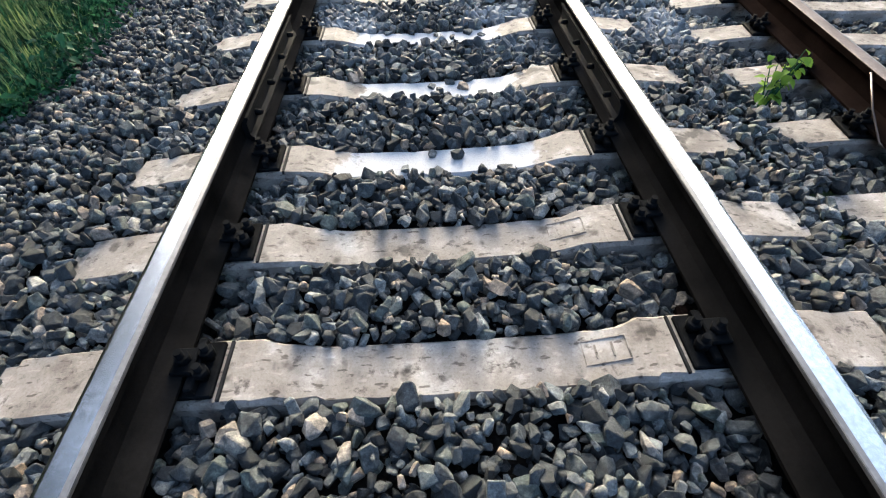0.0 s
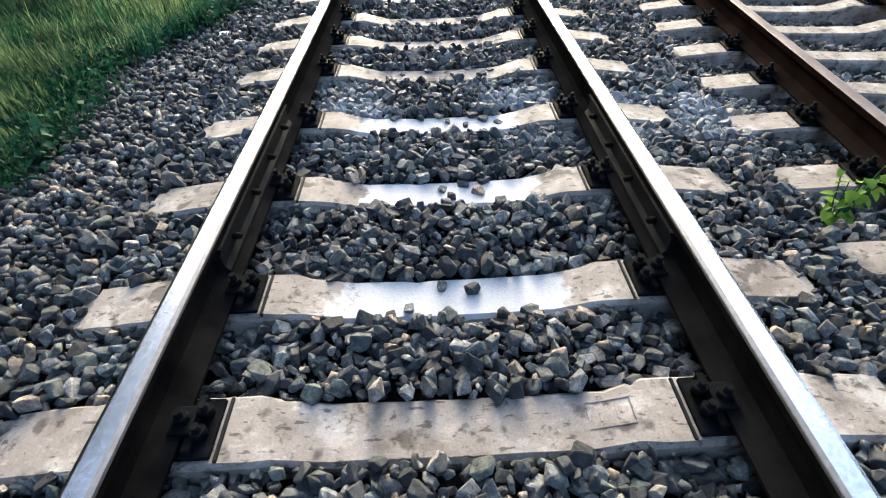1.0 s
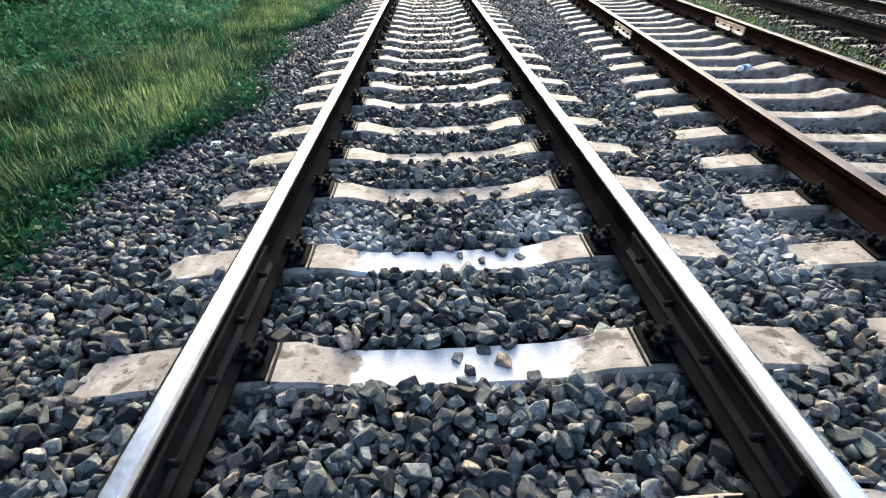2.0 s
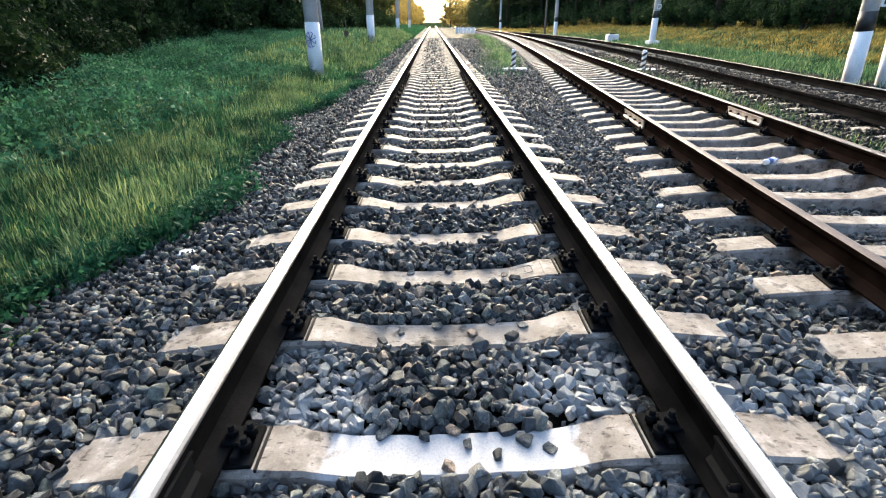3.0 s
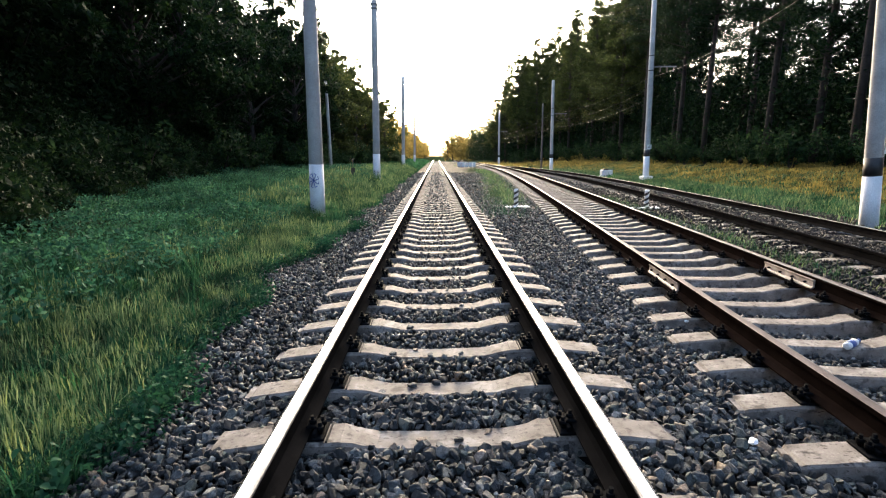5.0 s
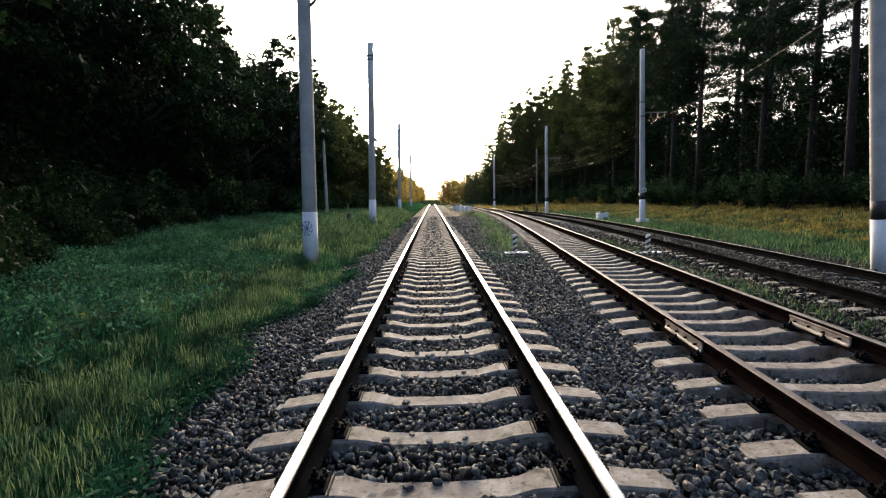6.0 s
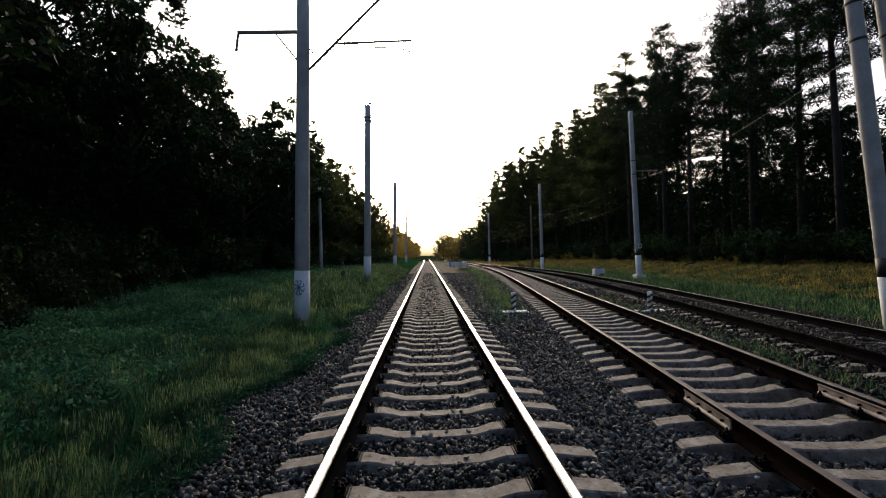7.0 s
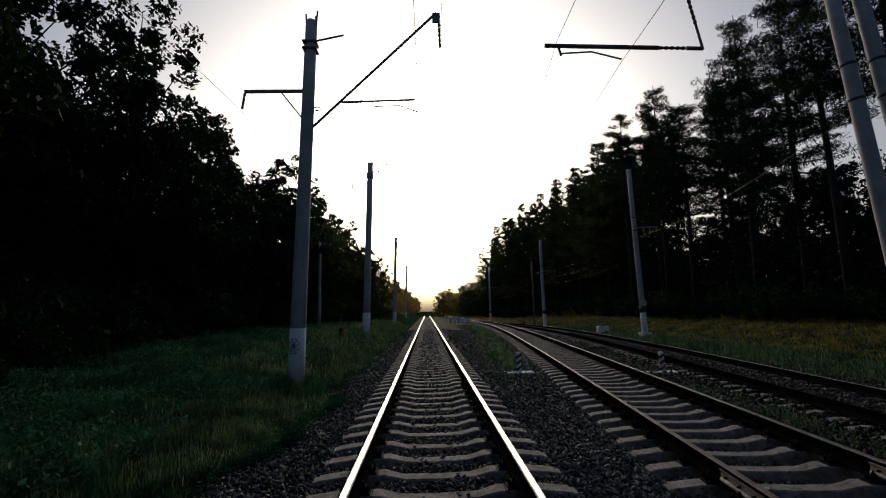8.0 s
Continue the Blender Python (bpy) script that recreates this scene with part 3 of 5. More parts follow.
gravel("gravel", 4.6, 9.5, 3, 12, 330, 0.042, "oil-dark crushed stone ballast of the far track", (7, 10), M_STONE_OILY)
gravel("gravel", -2.6, 9.5, 26, 48, 70, 0.07, "dark crushed stone ballast far along the tracks", (6, 8))


def oily_bed(y0, y1, density, size):
    """Oil-black stones heaped between the rails of the third track, over the middles of its sleepers."""
    l = LINE3[(LINE3[:, 1] > y0) & (LINE3[:, 1] < y1)]
    n = int(len(l) * 0.56 * 1.36 * density)
    p = l[rng.integers(0, len(l), n)]
    o, w = rng.uniform(-0.68, 0.68, n), rng.uniform(-0.28, 0.28, n)
    x, y = p[:, 0] + p[:, 3] * o + p[:, 2] * w, p[:, 1] - p[:, 2] * o + p[:, 3] * w
    s = size * np.clip(np.exp(rng.normal(size=n) * 0.3), 0.5, 1.6)
    z = DROP3 - 0.245 + rng.uniform(-0.02, 0.016, n)
    ob = scatter("gravel", stone_shapes(20, (7, 10)), np.stack([x, y, z], 1), s, M_STONE_OILY, True)
    return tagged(ob, "oil-black crushed stone heaped between the rails of the far track", "gravel", kind="stuff")


oily_bed(-1, 16, 420, 0.042)
oily_bed(16, 40, 190, 0.062)
gravel("gravel", -2.7, 7.5, -9, -0.7, 120, 0.06, "grey crushed stone ballast behind the start of the walk", (7, 10))
gravel("gravel", 5.4, 7.5, -1.6, 3.0, 300, 0.042, "grey crushed stone ballast beside the far track", (7, 10))


# ---- grass ----
def tufts(x, y):
    """Uneven growth, 0 to about 1."""
    a = np.sin(x * 2.1 + 1.7 * np.sin(y * 1.3)) * np.sin(y * 1.9 + 1.3 * np.sin(x * 1.1))
    b = np.sin(x * 6.3 + 2.0 * np.sin(y * 4.1) + 1.0) * np.sin(y * 5.7 + 1.5 * np.sin(x * 3.7))
    return np.clip(0.5 + 0.35 * a + 0.3 * b, 0, 1.1)


def blades(name, x, y, z, height, width, material, lean=0.45, label="", category="grass"):
    """Grass blades: two bent strips each, tapering to a point."""
    n = len(x)
    a, la = rng.uniform(0, 2 * np.pi, n), rng.uniform(0, 2 * np.pi, n)
    h = height * np.exp(rng.normal(size=n) * 0.3) * (0.45 + 0.75 * tufts(x, y))
    w = width * rng.uniform(0.7, 1.3, n)
    k = lean * rng.uniform(0.3, 1.3, n)
    root = np.stack([x, y, z], 1)
    side = np.stack([np.cos(a), np.sin(a), np.zeros(n)], 1) * w[:, None]
    tip = np.stack([np.cos(la) * k * h, np.sin(la) * k * h, h], 1)
    mid = np.stack([np.cos(la) * k * h * 0.3, np.sin(la) * k * h * 0.3, h * 0.55], 1)
    V = np.stack([root - side, root + side, root + mid + side * 0.8, root + mid - side * 0.8, root + tip], 1)
    b = np.arange(n)[:, None] * 5
    F = np.concatenate([b + [0, 1, 2], b + [0, 2, 3], b + [3, 2, 4]], 0)
    ob = raw_mesh(name, V.reshape(-1, 3), F, material)
    return tagged(ob, label, category, kind="stuff")


def tussocks(x, y, per, spread, height, width, material, label):
    """Clumps of grass whose blades arch outwards from a shared root; clumps differ in height and tone."""
    n = len(x) * per
    tall = np.repeat(height * np.exp(rng.normal(size=len(x)) * 0.34), per)
    girth = np.repeat(spread * np.exp(rng.normal(size=len(x)) * 0.3), per)
    a, rad = rng.uniform(0, 2 * np.pi, n), np.sqrt(rng.uniform(0, 1, n))
    rx, ry = np.repeat(x, per) + np.cos(a) * rad * girth * 0.5, np.repeat(y, per) + np.sin(a) * rad * girth * 0.5
    h = tall * rng.uniform(0.45, 1.15, n) * (1 - 0.35 * rad)
    root = np.stack([rx, ry, ground_height(rx, ry) - 0.03], 1)
    la = a + rng.normal(size=n) * 0.7
    out = np.stack([np.cos(la), np.sin(la), 0 * la], 1) * (h * (0.1 + 0.75 * rad * rng.uniform(0.4, 1.2, n)))[:, None]
    up = np.stack([0 * h, 0 * h, h], 1)
    b = la + np.pi / 2 + rng.normal(size=n) * 0.6
    side = np.stack([np.cos(b), np.sin(b), 0 * b], 1) * (width * rng.uniform(0.6, 1.4, n))[:, None]
    mid = root + out * 0.32 + up * 0.62
    V = np.stack([root - side, root + side, mid + side * 0.8, mid - side * 0.8, root + out + up * (1 - 0.25 * rad)[:, None]], 1)
    k = np.arange(n)[:, None] * 5
    F = np.concatenate([k + [0, 1, 2], k + [0, 2, 3], k + [3, 2, 4]], 0)
    return tagged(raw_mesh("grass", V.reshape(-1, 3), F, material), label, "grass", kind="stuff")


def stalks(x, y, z, height, head, label):
    """Upright seed stalks: a thin stem under a feathery spindle."""
    n = len(x)
    h = height * np.exp(rng.normal(size=n) * 0.2) * (0.5 + 0.7 * tufts(x, y))
    la, k = rng.uniform(0, 2 * np.pi, n), rng.uniform(0.02, 0.28, n)
    up = np.stack([np.cos(la) * k, np.sin(la) * k, np.ones(n)], 1) * h[:, None]
    root = np.stack([x, y, z], 1)
    a = rng.uniform(0, 2 * np.pi, n)
    s, w = np.stack([np.cos(a), np.sin(a), 0 * a], 1), np.stack([-np.sin(a), np.cos(a), 0 * a], 1)
    r = (head * rng.uniform(0.6, 1.4, n))[:, None]
    V = np.stack([root - s * 0.0012, root + s * 0.0012, root + up * 0.72, root + up * 0.6, root + up * 0.75 + s * r, root + up, root + up * 0.75 - s * r, root + up * 0.75 + w * r, root + up * 0.75 - w * r], 1)
    b = np.arange(n)[:, None] * 9
    F = np.concatenate([b + [0, 1, 2], b + [3, 4, 5], b + [3, 5, 6], b + [3, 7, 5], b + [3, 5, 8]], 0)
    return tagged(raw_mesh("grass", V.reshape(-1, 3), F, M_STRAW), label, "grass", kind="stuff")


def verge(n, x0, x1, y0, y1, power=1.0):
    y = y0 + (y1 - y0) * rng.uniform(0, 1, n) ** power
    x = rng.uniform(x0, x1, n)
    edge = -2.2 - 0.25 * np.sin(y * 0.9) - 0.2 * np.sin(y * 2.3)
    dense = np.sin(x * 1.9 + np.sin(y * 1.1) * 2) * np.sin(y * 1.7 + x * 0.6)
    keep = (x < edge) & (dense > -0.9 + 0.9 * rng.uniform(-1, 1, n))
    return x[keep], y[keep]


x, y = verge(16000, -9, -1.9, -9, -1.0, 1.0)
blades("grass", x, y, ground_height(x, y) - 0.03, 0.34, 0.012, M_GRASS, label="green grass beside the start of the walk")
x, y = verge(60000, -9, -1.9, -0.6, 14, 1.3)
blades("grass", x, y, ground_height(x, y) - 0.03, 0.17, 0.0045, M_GRASS, 0.7, label="short green grass between the tussocks of the verge")
x, y = verge(2300, -6.5, -2.0, -0.4, 14, 1.25)
tussocks(x, y, 46, 0.2, 0.22, 0.0052, M_GRASS, "lush green grass tussocks on the railway verge")
x, y = verge(360, -5.2, -2.1, -0.2, 14, 1.2)
tussocks(x, y, 40, 0.17, 0.27, 0.0038, M_STRAW, "pale seeding grass tussocks on the railway verge")
y = rng.uniform(-0.5, 14, 210)
x = -2.33 - 0.25 * np.sin(y * 0.9) - 0.2 * np.sin(y * 2.3) + rng.normal(size=210) * 0.07
tussocks(x, y, 52, 0.2, 0.2, 0.005, M_CREEP, "dark green grass overhanging the edge of the gravel")
x, y = verge(1500, -12, -2.2, 14, 42, 1.4)
tussocks(x, y, 26, 0.36, 0.34, 0.009, M_GRASS, "green grass tussocks along the track towards the woods")
x, y = verge(56000, -6.5, -2.1, -1.0, 18, 1.2)
k = (tufts(x * 0.6 + 3, y * 0.6) > 0.35) & (np.abs(x + 3.1) < rng.uniform(0.3, 1.8, len(x)))
x, y = x[k], y[k]
stalks(x, y, ground_height(x, y) - 0.03, 0.27, 0.0042, "pale seed stalks standing among green grass")
x, y = verge(50000, -16, -2.0, 14, 60, 1.5)
blades("grass", x, y, ground_height(x, y) - 0.03, 0.28, 0.011, M_GRASS, label="green grass along the track towards the woods")
x, y = verge(9000, -11, -2.1, 58, 170, 1.6)
blades("grass", x, y, ground_height(x, y) - 0.03, 0.4, 0.035, M_GRASS, label="distant green grass beside the line")
x, y = verge(16000, -6.0, -2.1, 16, 60, 1.3)
stalks(x, y, ground_height(x, y) - 0.03, 0.42, 0.014, "pale stalks along the track towards the woods")


# ---- trees ----
def leaf_cloud(centres, radii, per, size, flat=1.0, needle=False):
    """Small leaves in clumps: arrays of four-cornered leaves."""
    n = len(centres) * per
    c = np.repeat(centres, per, 0)
    d = rng.normal(size=(n, 3))
    d /= np.linalg.norm(d, axis=1)[:, None]
    p = c + d * (np.repeat(radii, per) * rng.uniform(0.25, 1, n) ** 0.6)[:, None] * np.array([1, 1, flat])
    u = rng.normal(size=(n, 3))
    u /= np.linalg.norm(u, axis=1)[:, None]
    w = np.cross(u, rng.normal(size=(n, 3)))
    w /= np.linalg.norm(w, axis=1)[:, None] + 1e-9
    s = size * np.exp(rng.normal(size=n) * 0.3)[:, None]
    a, b = u * s, w * s * (0.16 if needle else 0.55)
    V = np.stack([p - a, p - b * 0.9 + a * 0.1, p + a, p + b * 0.9 + a * 0.1], 1)
    return V.reshape(-1, 3), np.arange(n * 4).reshape(n, 4)


def broadleaf_tree(height, spread, seed, label, group, low=0.12):
    r = random.Random(seed)
    t = thing("tree", label, "tree", group)
    bm = bmesh.new()
    top = Vector((r.uniform(-0.4, 0.4), r.uniform(-0.4, 0.4), height * 0.85))
    tube(bm, [(0, 0, -0.3), (0.02, 0, 0.4), top * 0.4, top * 0.75, top], [height * 0.022, height * 0.017, height * 0.013, height * 0.007, 0.03], 8)
    centres, radii = [], []
    for i in range(34):
        f = low + (0.97 - low) * (i + r.random()) / 34
        a = r.uniform(0, 2 * math.pi)
        reach = spread * math.sin(math.pi * min(1, (f - low) / (1 - low) * 0.78 + 0.18)) * r.uniform(0.55, 1.05)
        p0 = top * (f * 0.85)
        p1 = Vector((math.cos(a) * reach, math.sin(a) * reach, height * f + reach * 0.12))
        tube(bm, [p0, (p0 + p1) / 2 + Vector((0, 0, 0.2)), p1], [0.06 + 0.05 * (1 - f), 0.04, 0.012], 5, False)
        for k in range(5):
            q = p0.lerp(p1, 0.45 + 0.6 * k / 4) + Vector((r.gauss(0, 0.5), r.gauss(0, 0.5), r.gauss(0, 0.4)))
            centres.append(q[:])
            radii.append(r.uniform(0.5, 1.0) * spread * 0.2)
    part("trunk", bm, M_BARK, t)
    V, F = leaf_cloud(np.array(centres), np.array(radii), 120, 0.1, 0.75)
    crown = raw_mesh("crown", V, F, M_LEAF)
    crown.parent = t
    return t


def pine_tree(height, seed, label, group, bare=0.45):
    r = random.Random(seed)
    t = thing("pine_tree", label, "tree", group)
    bm = bmesh.new()
    lean = Vector((r.uniform(-0.5, 0.5), r.uniform(-0.5, 0.5), 0))
    pts = [Vector((0, 0, -0.3)), lean * 0.3 + Vector((0, 0, height * 0.35)), lean * 0.7 + Vector((0, 0, height * 0.7)), lean + Vector((0, 0, height))]
    tube(bm, pts, [0.24, 0.19, 0.13, 0.02], 9)
    centres, radii = [], []
    tall = r.uniform(0.55, 0.95)
    wide = r.uniform(2.7, 3.9)
    f, i = bare, 0
    while f < 0.985:
        # one whorl of boughs; gaps open between the whorls
        for k in range(r.choice((3, 4, 4, 5))):
            a = i * 1.1 + k * 1.5 + r.uniform(-0.4, 0.4)
            reach = (0.35 + wide * ((1 - f) / (1 - bare)) ** tall * (0.55 + 0.45 * min(1, (f - bare) * 8))) * r.uniform(0.5, 1.2)
            p0 = lean * f + Vector((0, 0, height * f))
            p1 = p0 + Vector((math.cos(a) * reach, math.sin(a) * reach, r.uniform(-0.15, 0.5) * reach))
            tube(bm, [p0, p0.lerp(p1, 0.5) - Vector((0, 0, 0.08)), p1], [0.045, 0.03, 0.01], 4, False)
            side = Vector((-math.sin(a), math.cos(a), 0))
            n = 2 + int(reach * 2.2)
            for j in range(n):
                g = 0.3 + 0.75 * (j + r.random()) / n
                q = p0.lerp(p1, g) + side * r.uniform(-0.3, 0.3) * reach * g + Vector((0, 0, r.uniform(-0.05, 0.16)))
                centres.append(q[:])
                radii.append(r.uniform(0.24, 0.46) + 0.05 * reach)
        f += r.uniform(0.4, 0.85) / height
        i += 1
    for i in range(8):
        f = r.uniform(0.15, bare)
        a = r.uniform(0, 6.28)
        p0 = lean * f + Vector((0, 0, height * f))
        tube(bm, [p0, p0 + Vector((math.cos(a) * 0.9, math.sin(a) * 0.9, r.uniform(-0.2, 0.2)))], [0.025, 0.006], 4, False)
    part("trunk", bm, M_PINEBARK, t)
    V, F = leaf_cloud(np.array(centres), np.array(radii), 56, 0.13, 0.72, True)
    crown = raw_mesh("crown", V, F, M_NEEDLE)
    crown.parent = t
    return t


def planted(protos, spots, jitter=0.12):
    for i, (x, y, s) in enumerate(spots):
        p = protos[i % len(protos)]
        z = float(ground_height(x, y)) - 0.05
        o = copy_thing(p, Matrix.Translation((x, y, z)) @ Matrix.Rotation(random.uniform(0, 6.28), 4, "Z"))
        o.scale = (s, s, s * random.uniform(1 - jitter, 1 + jitter))
    for p in protos:
        for c in [*p.children_recursive, p]:
            bpy.data.objects.remove(c)


LEFT = "leafy dark green broadleaf tree at the edge of the woods"
protos = [broadleaf_tree(12.5, 3.6, 11 + i, LEFT, "trees of the broadleaf wood") for i in range(4)]
# first five trees, mostly out of view, are added to shade thicket and verge
spots = [(-10.2, 1.5, 1.05), (-9.9, 5.6, 0.95), (-10.8, 9.6, 1.1), (-14.5, 3.5, 1.2), (-15.0, 8.0, 1.2)]
for i in range(13):
    y = 13 + i * 5.0
    x = -13.2 + 0.085 * (y - 13) + random.uniform(-0.8, 0.8) - (1.0 if y < 22 else 0.0)
    spots += [(x, y, random.uniform(0.86, 1.06) * (1.14 if y < 31 else 0.92 if y < 52 else 0.8)), (x - 4.5 + random.uniform(-1, 1), y + random.uniform(-2, 2), random.uniform(0.98, 1.16))]
for i in range(30):
    y = 74 + i * 9.0
    spots.append((-10.2 + 0.012 * (y - 74) + random.uniform(-0.7, 0.7), y, random.uniform(0.62, 0.85)))
planted(protos, [s for s in spots if s[1] < 48])
# paler leaves with distance, painting the sun's glow and haze onto the crowns
for lo, hi, leaf, label in ((48, 105, M_LEAF_MID, "broadleaf tree along the track, leaves coloured pale for sunlit haze"), (105, 999, M_LEAF_FAR, "distant broadleaf tree, leaves coloured gold for the low sun's glow")):
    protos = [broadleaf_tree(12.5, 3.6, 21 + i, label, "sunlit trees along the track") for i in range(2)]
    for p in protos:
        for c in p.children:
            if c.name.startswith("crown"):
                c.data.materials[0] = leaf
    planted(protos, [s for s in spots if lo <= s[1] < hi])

RIGHT = "tall slender pine tree with a bare lower trunk"
WOOD_X, WOOD_Y = [23.5, 23.0, 21.6, 17.4, 12.4, 8.0], [8, 62, 86, 99, 124, 178]


def wood_edge(y):
    """The front of the pine wood, which closes in on the line far ahead."""
    return float(np.interp(y, WOOD_Y, WOOD_X))


protos = [pine_tree(21.0, 31 + i, RIGHT, "trees of the pine wood", 0.28 + 0.07 * i) for i in range(5)]
near, far = [], []
for i in range(30):
    y = 13 + i * 3.6
    x = wood_edge(y) + random.uniform(-0.9, 1.2)
    row = [(x, y, random.uniform(0.9, 1.16) * (1.0 if y < 75 else 0.86)), (x + 4 + random.uniform(-1, 1), y + 2 + random.uniform(-1, 1), random.uniform(0.95, 1.15)), (x + 8 + random.uniform(-1, 1), y + random.uniform(-1, 1), random.uniform(1.0, 1.2))]
    (near if y < 54 else far).extend(row[: 3 if y > 60 else 2 if y > 36 and i % 3 else 1])
planted(protos, near)
# far pines swap needles for the lighter leaf colour, as painted low sunlight
protos = [pine_tree(21.0, 41 + i, "distant pine tree, needles coloured paler as if lit by low sun", "sunlit pines", 0.25) for i in range(3)]
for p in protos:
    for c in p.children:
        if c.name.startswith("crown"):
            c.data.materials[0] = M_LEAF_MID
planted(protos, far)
protos = [broadleaf_tree(12.5, 3.4, 71 + i, "dark broadleaf tree standing among the pines", "understorey of the pine wood", 0.05) for i in range(3)]
back = []
for i in range(26):
    y = 22 + i * 3.7
    back.append((wood_edge(y) + random.uniform(4.5, 7.0), y + random.uniform(-1, 1), random.uniform(0.56, 0.78)))
    back.append((wood_edge(y) + random.uniform(9.5, 13.0), y + random.uniform(-1, 1), random.uniform(0.66, 0.86)))
planted(protos, back)
# gold crowns stand in for sun glow at the end of the line
protos = [broadleaf_tree(12.5, 3.6, 51 + i, "distant tree closing the view, leaves coloured gold for sun glow", "sunlit trees along the track") for i in range(2)]
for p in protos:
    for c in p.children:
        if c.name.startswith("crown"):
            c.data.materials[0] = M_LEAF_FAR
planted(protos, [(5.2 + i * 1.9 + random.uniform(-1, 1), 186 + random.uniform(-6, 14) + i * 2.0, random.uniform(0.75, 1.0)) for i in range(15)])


# ---- undergrowth and the depth of the woods ----
def leaf_stuff(name, x, y, z, size, material, label, category, rise=0.0):
    c = np.stack([x, y, z], 1)
    V, F = leaf_cloud(c, np.full(len(x), size * 2.0 + rise), 4, size, 0.8)
    return tagged(raw_mesh(name, V, F, material), label, category, kind="stuff")


def filled(n, x0, x1, y0, y1, z0, z1, low=1.0):
    return rng.uniform(x0, x1, n), rng.uniform(y0, y1, n), z0 + (z1 - z0) * rng.uniform(0, 1, n) ** low


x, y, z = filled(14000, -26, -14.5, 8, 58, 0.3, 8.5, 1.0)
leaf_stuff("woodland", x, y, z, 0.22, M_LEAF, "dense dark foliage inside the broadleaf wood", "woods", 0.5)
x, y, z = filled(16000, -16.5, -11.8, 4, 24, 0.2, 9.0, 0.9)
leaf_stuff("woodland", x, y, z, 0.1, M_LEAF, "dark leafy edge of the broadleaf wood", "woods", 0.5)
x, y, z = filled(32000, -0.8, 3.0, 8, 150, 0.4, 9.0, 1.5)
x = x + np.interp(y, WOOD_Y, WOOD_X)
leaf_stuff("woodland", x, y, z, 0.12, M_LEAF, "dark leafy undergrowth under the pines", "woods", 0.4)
# next three: out-of-view foliage, added to hold back sky light behind and beside
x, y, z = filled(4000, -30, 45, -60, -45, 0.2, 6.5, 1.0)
leaf_stuff("woodland", x, y, z, 0.85, M_LEAF, "unseen wood added behind the camera to cut light from the rear sky", "woods", 1.2)
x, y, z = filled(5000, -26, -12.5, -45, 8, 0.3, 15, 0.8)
leaf_stuff("woodland", x, y, z, 0.55, M_LEAF, "unseen dark foliage added beside the track to block low sky light", "woods", 0.8)
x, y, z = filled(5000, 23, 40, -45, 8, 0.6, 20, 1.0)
leaf_stuff("woodland", x, y, z, 0.6, M_NEEDLE, "unseen pine foliage added beside the tracks to block low sky light", "woods", 0.8)
x, y, z = filled(15000, 4, 22, 16, 150, 0.6, 7.0, 1.3)
x = x + np.interp(y, WOOD_Y, WOOD_X)
leaf_stuff("woodland", x, y, z, 0.24, M_NEEDLE, "dense dark foliage inside the pine wood", "woods", 0.6)
# far foliage in the same painted sun-glow colour
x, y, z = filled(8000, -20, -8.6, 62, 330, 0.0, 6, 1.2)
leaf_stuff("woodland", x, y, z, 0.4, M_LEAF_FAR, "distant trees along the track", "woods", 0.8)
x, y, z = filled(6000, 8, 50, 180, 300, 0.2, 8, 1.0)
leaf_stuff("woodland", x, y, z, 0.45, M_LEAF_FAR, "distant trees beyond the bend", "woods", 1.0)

def bush(seed, label, group):
    r = random.Random(seed)
    t = thing("bush", label, "bush", group)
    bm = bmesh.new()
    cs, rs = [], []
    for i in range(9):
        a, d = r.uniform(0, 6.28), r.uniform(0.2, 0.9)
        tip = Vector((math.cos(a) * d, math.sin(a) * d, r.uniform(0.6, 1.7)))
        tube(bm, [(0, 0, -0.1), tip * 0.5 + Vector((0, 0, 0.1)), tip], [0.025, 0.015, 0.005], 5, False)
        for k in range(3):
            cs.append((tip * (0.5 + 0.25 * k))[:])
            rs.append(r.uniform(0.2, 0.4))
    part("stem", bm, M_BARK, t)
    V, F = leaf_cloud(np.array(cs), np.array(rs), 40, 0.07, 0.9)
    raw_mesh("foliage", V, F, M_SHRUB).parent = t
    return t


protos = [bush(60 + i, "leafy shrub at the foot of the wood", "shrubs along the woods") for i in range(3)]
spots = []
for i in range(46):
    y = 10 + i * 1.6
    spots.append((-11.2 + 0.085 * (y - 13) * 0.9 + random.uniform(-1.0, 0.6), y, random.uniform(0.7, 1.5)))
for i in range(46):
    y = 12 + i * 2.0
    spots.append((wood_edge(y) - 1.5 + random.uniform(-0.8, 0.8), y, random.uniform(0.8, 1.8)))
spots.append((11.6, 60.0, 0.5))
planted(protos, spots)
# shrubs whose gold leaves paint the sunlight at the wood's foot
protos = [bush(80 + i, "shrub at the foot of the pines, coloured gold as if sunlit", "golden shrubs") for i in range(4)]
for p in protos:
    for c in p.children:
        if c.name.startswith("foliage"):
            c.data.materials[0] = M_GOLD
planted(protos, [(wood_edge(y0) - 1.4 + random.uniform(-1.0, 1.0), y0, random.uniform(0.25, 0.62)) for y0 in [16 + 66 * random.random() for i in range(46)]], 0.3)

# dark thicket that closes the verge
n = 34000
y = rng.uniform(0, 28, n)
edge = np.interp(y, [0, 5.5, 8, 12.7, 18, 28], [-4.9, -5.5, -6.5, -8.5, -10.0, -10.8]) + 0.5 * np.sin(y * 1.9) * np.sin(y * 0.7 + 1)
d = 4.0 * rng.uniform(0, 1, n) ** 1.3
x = edge - d
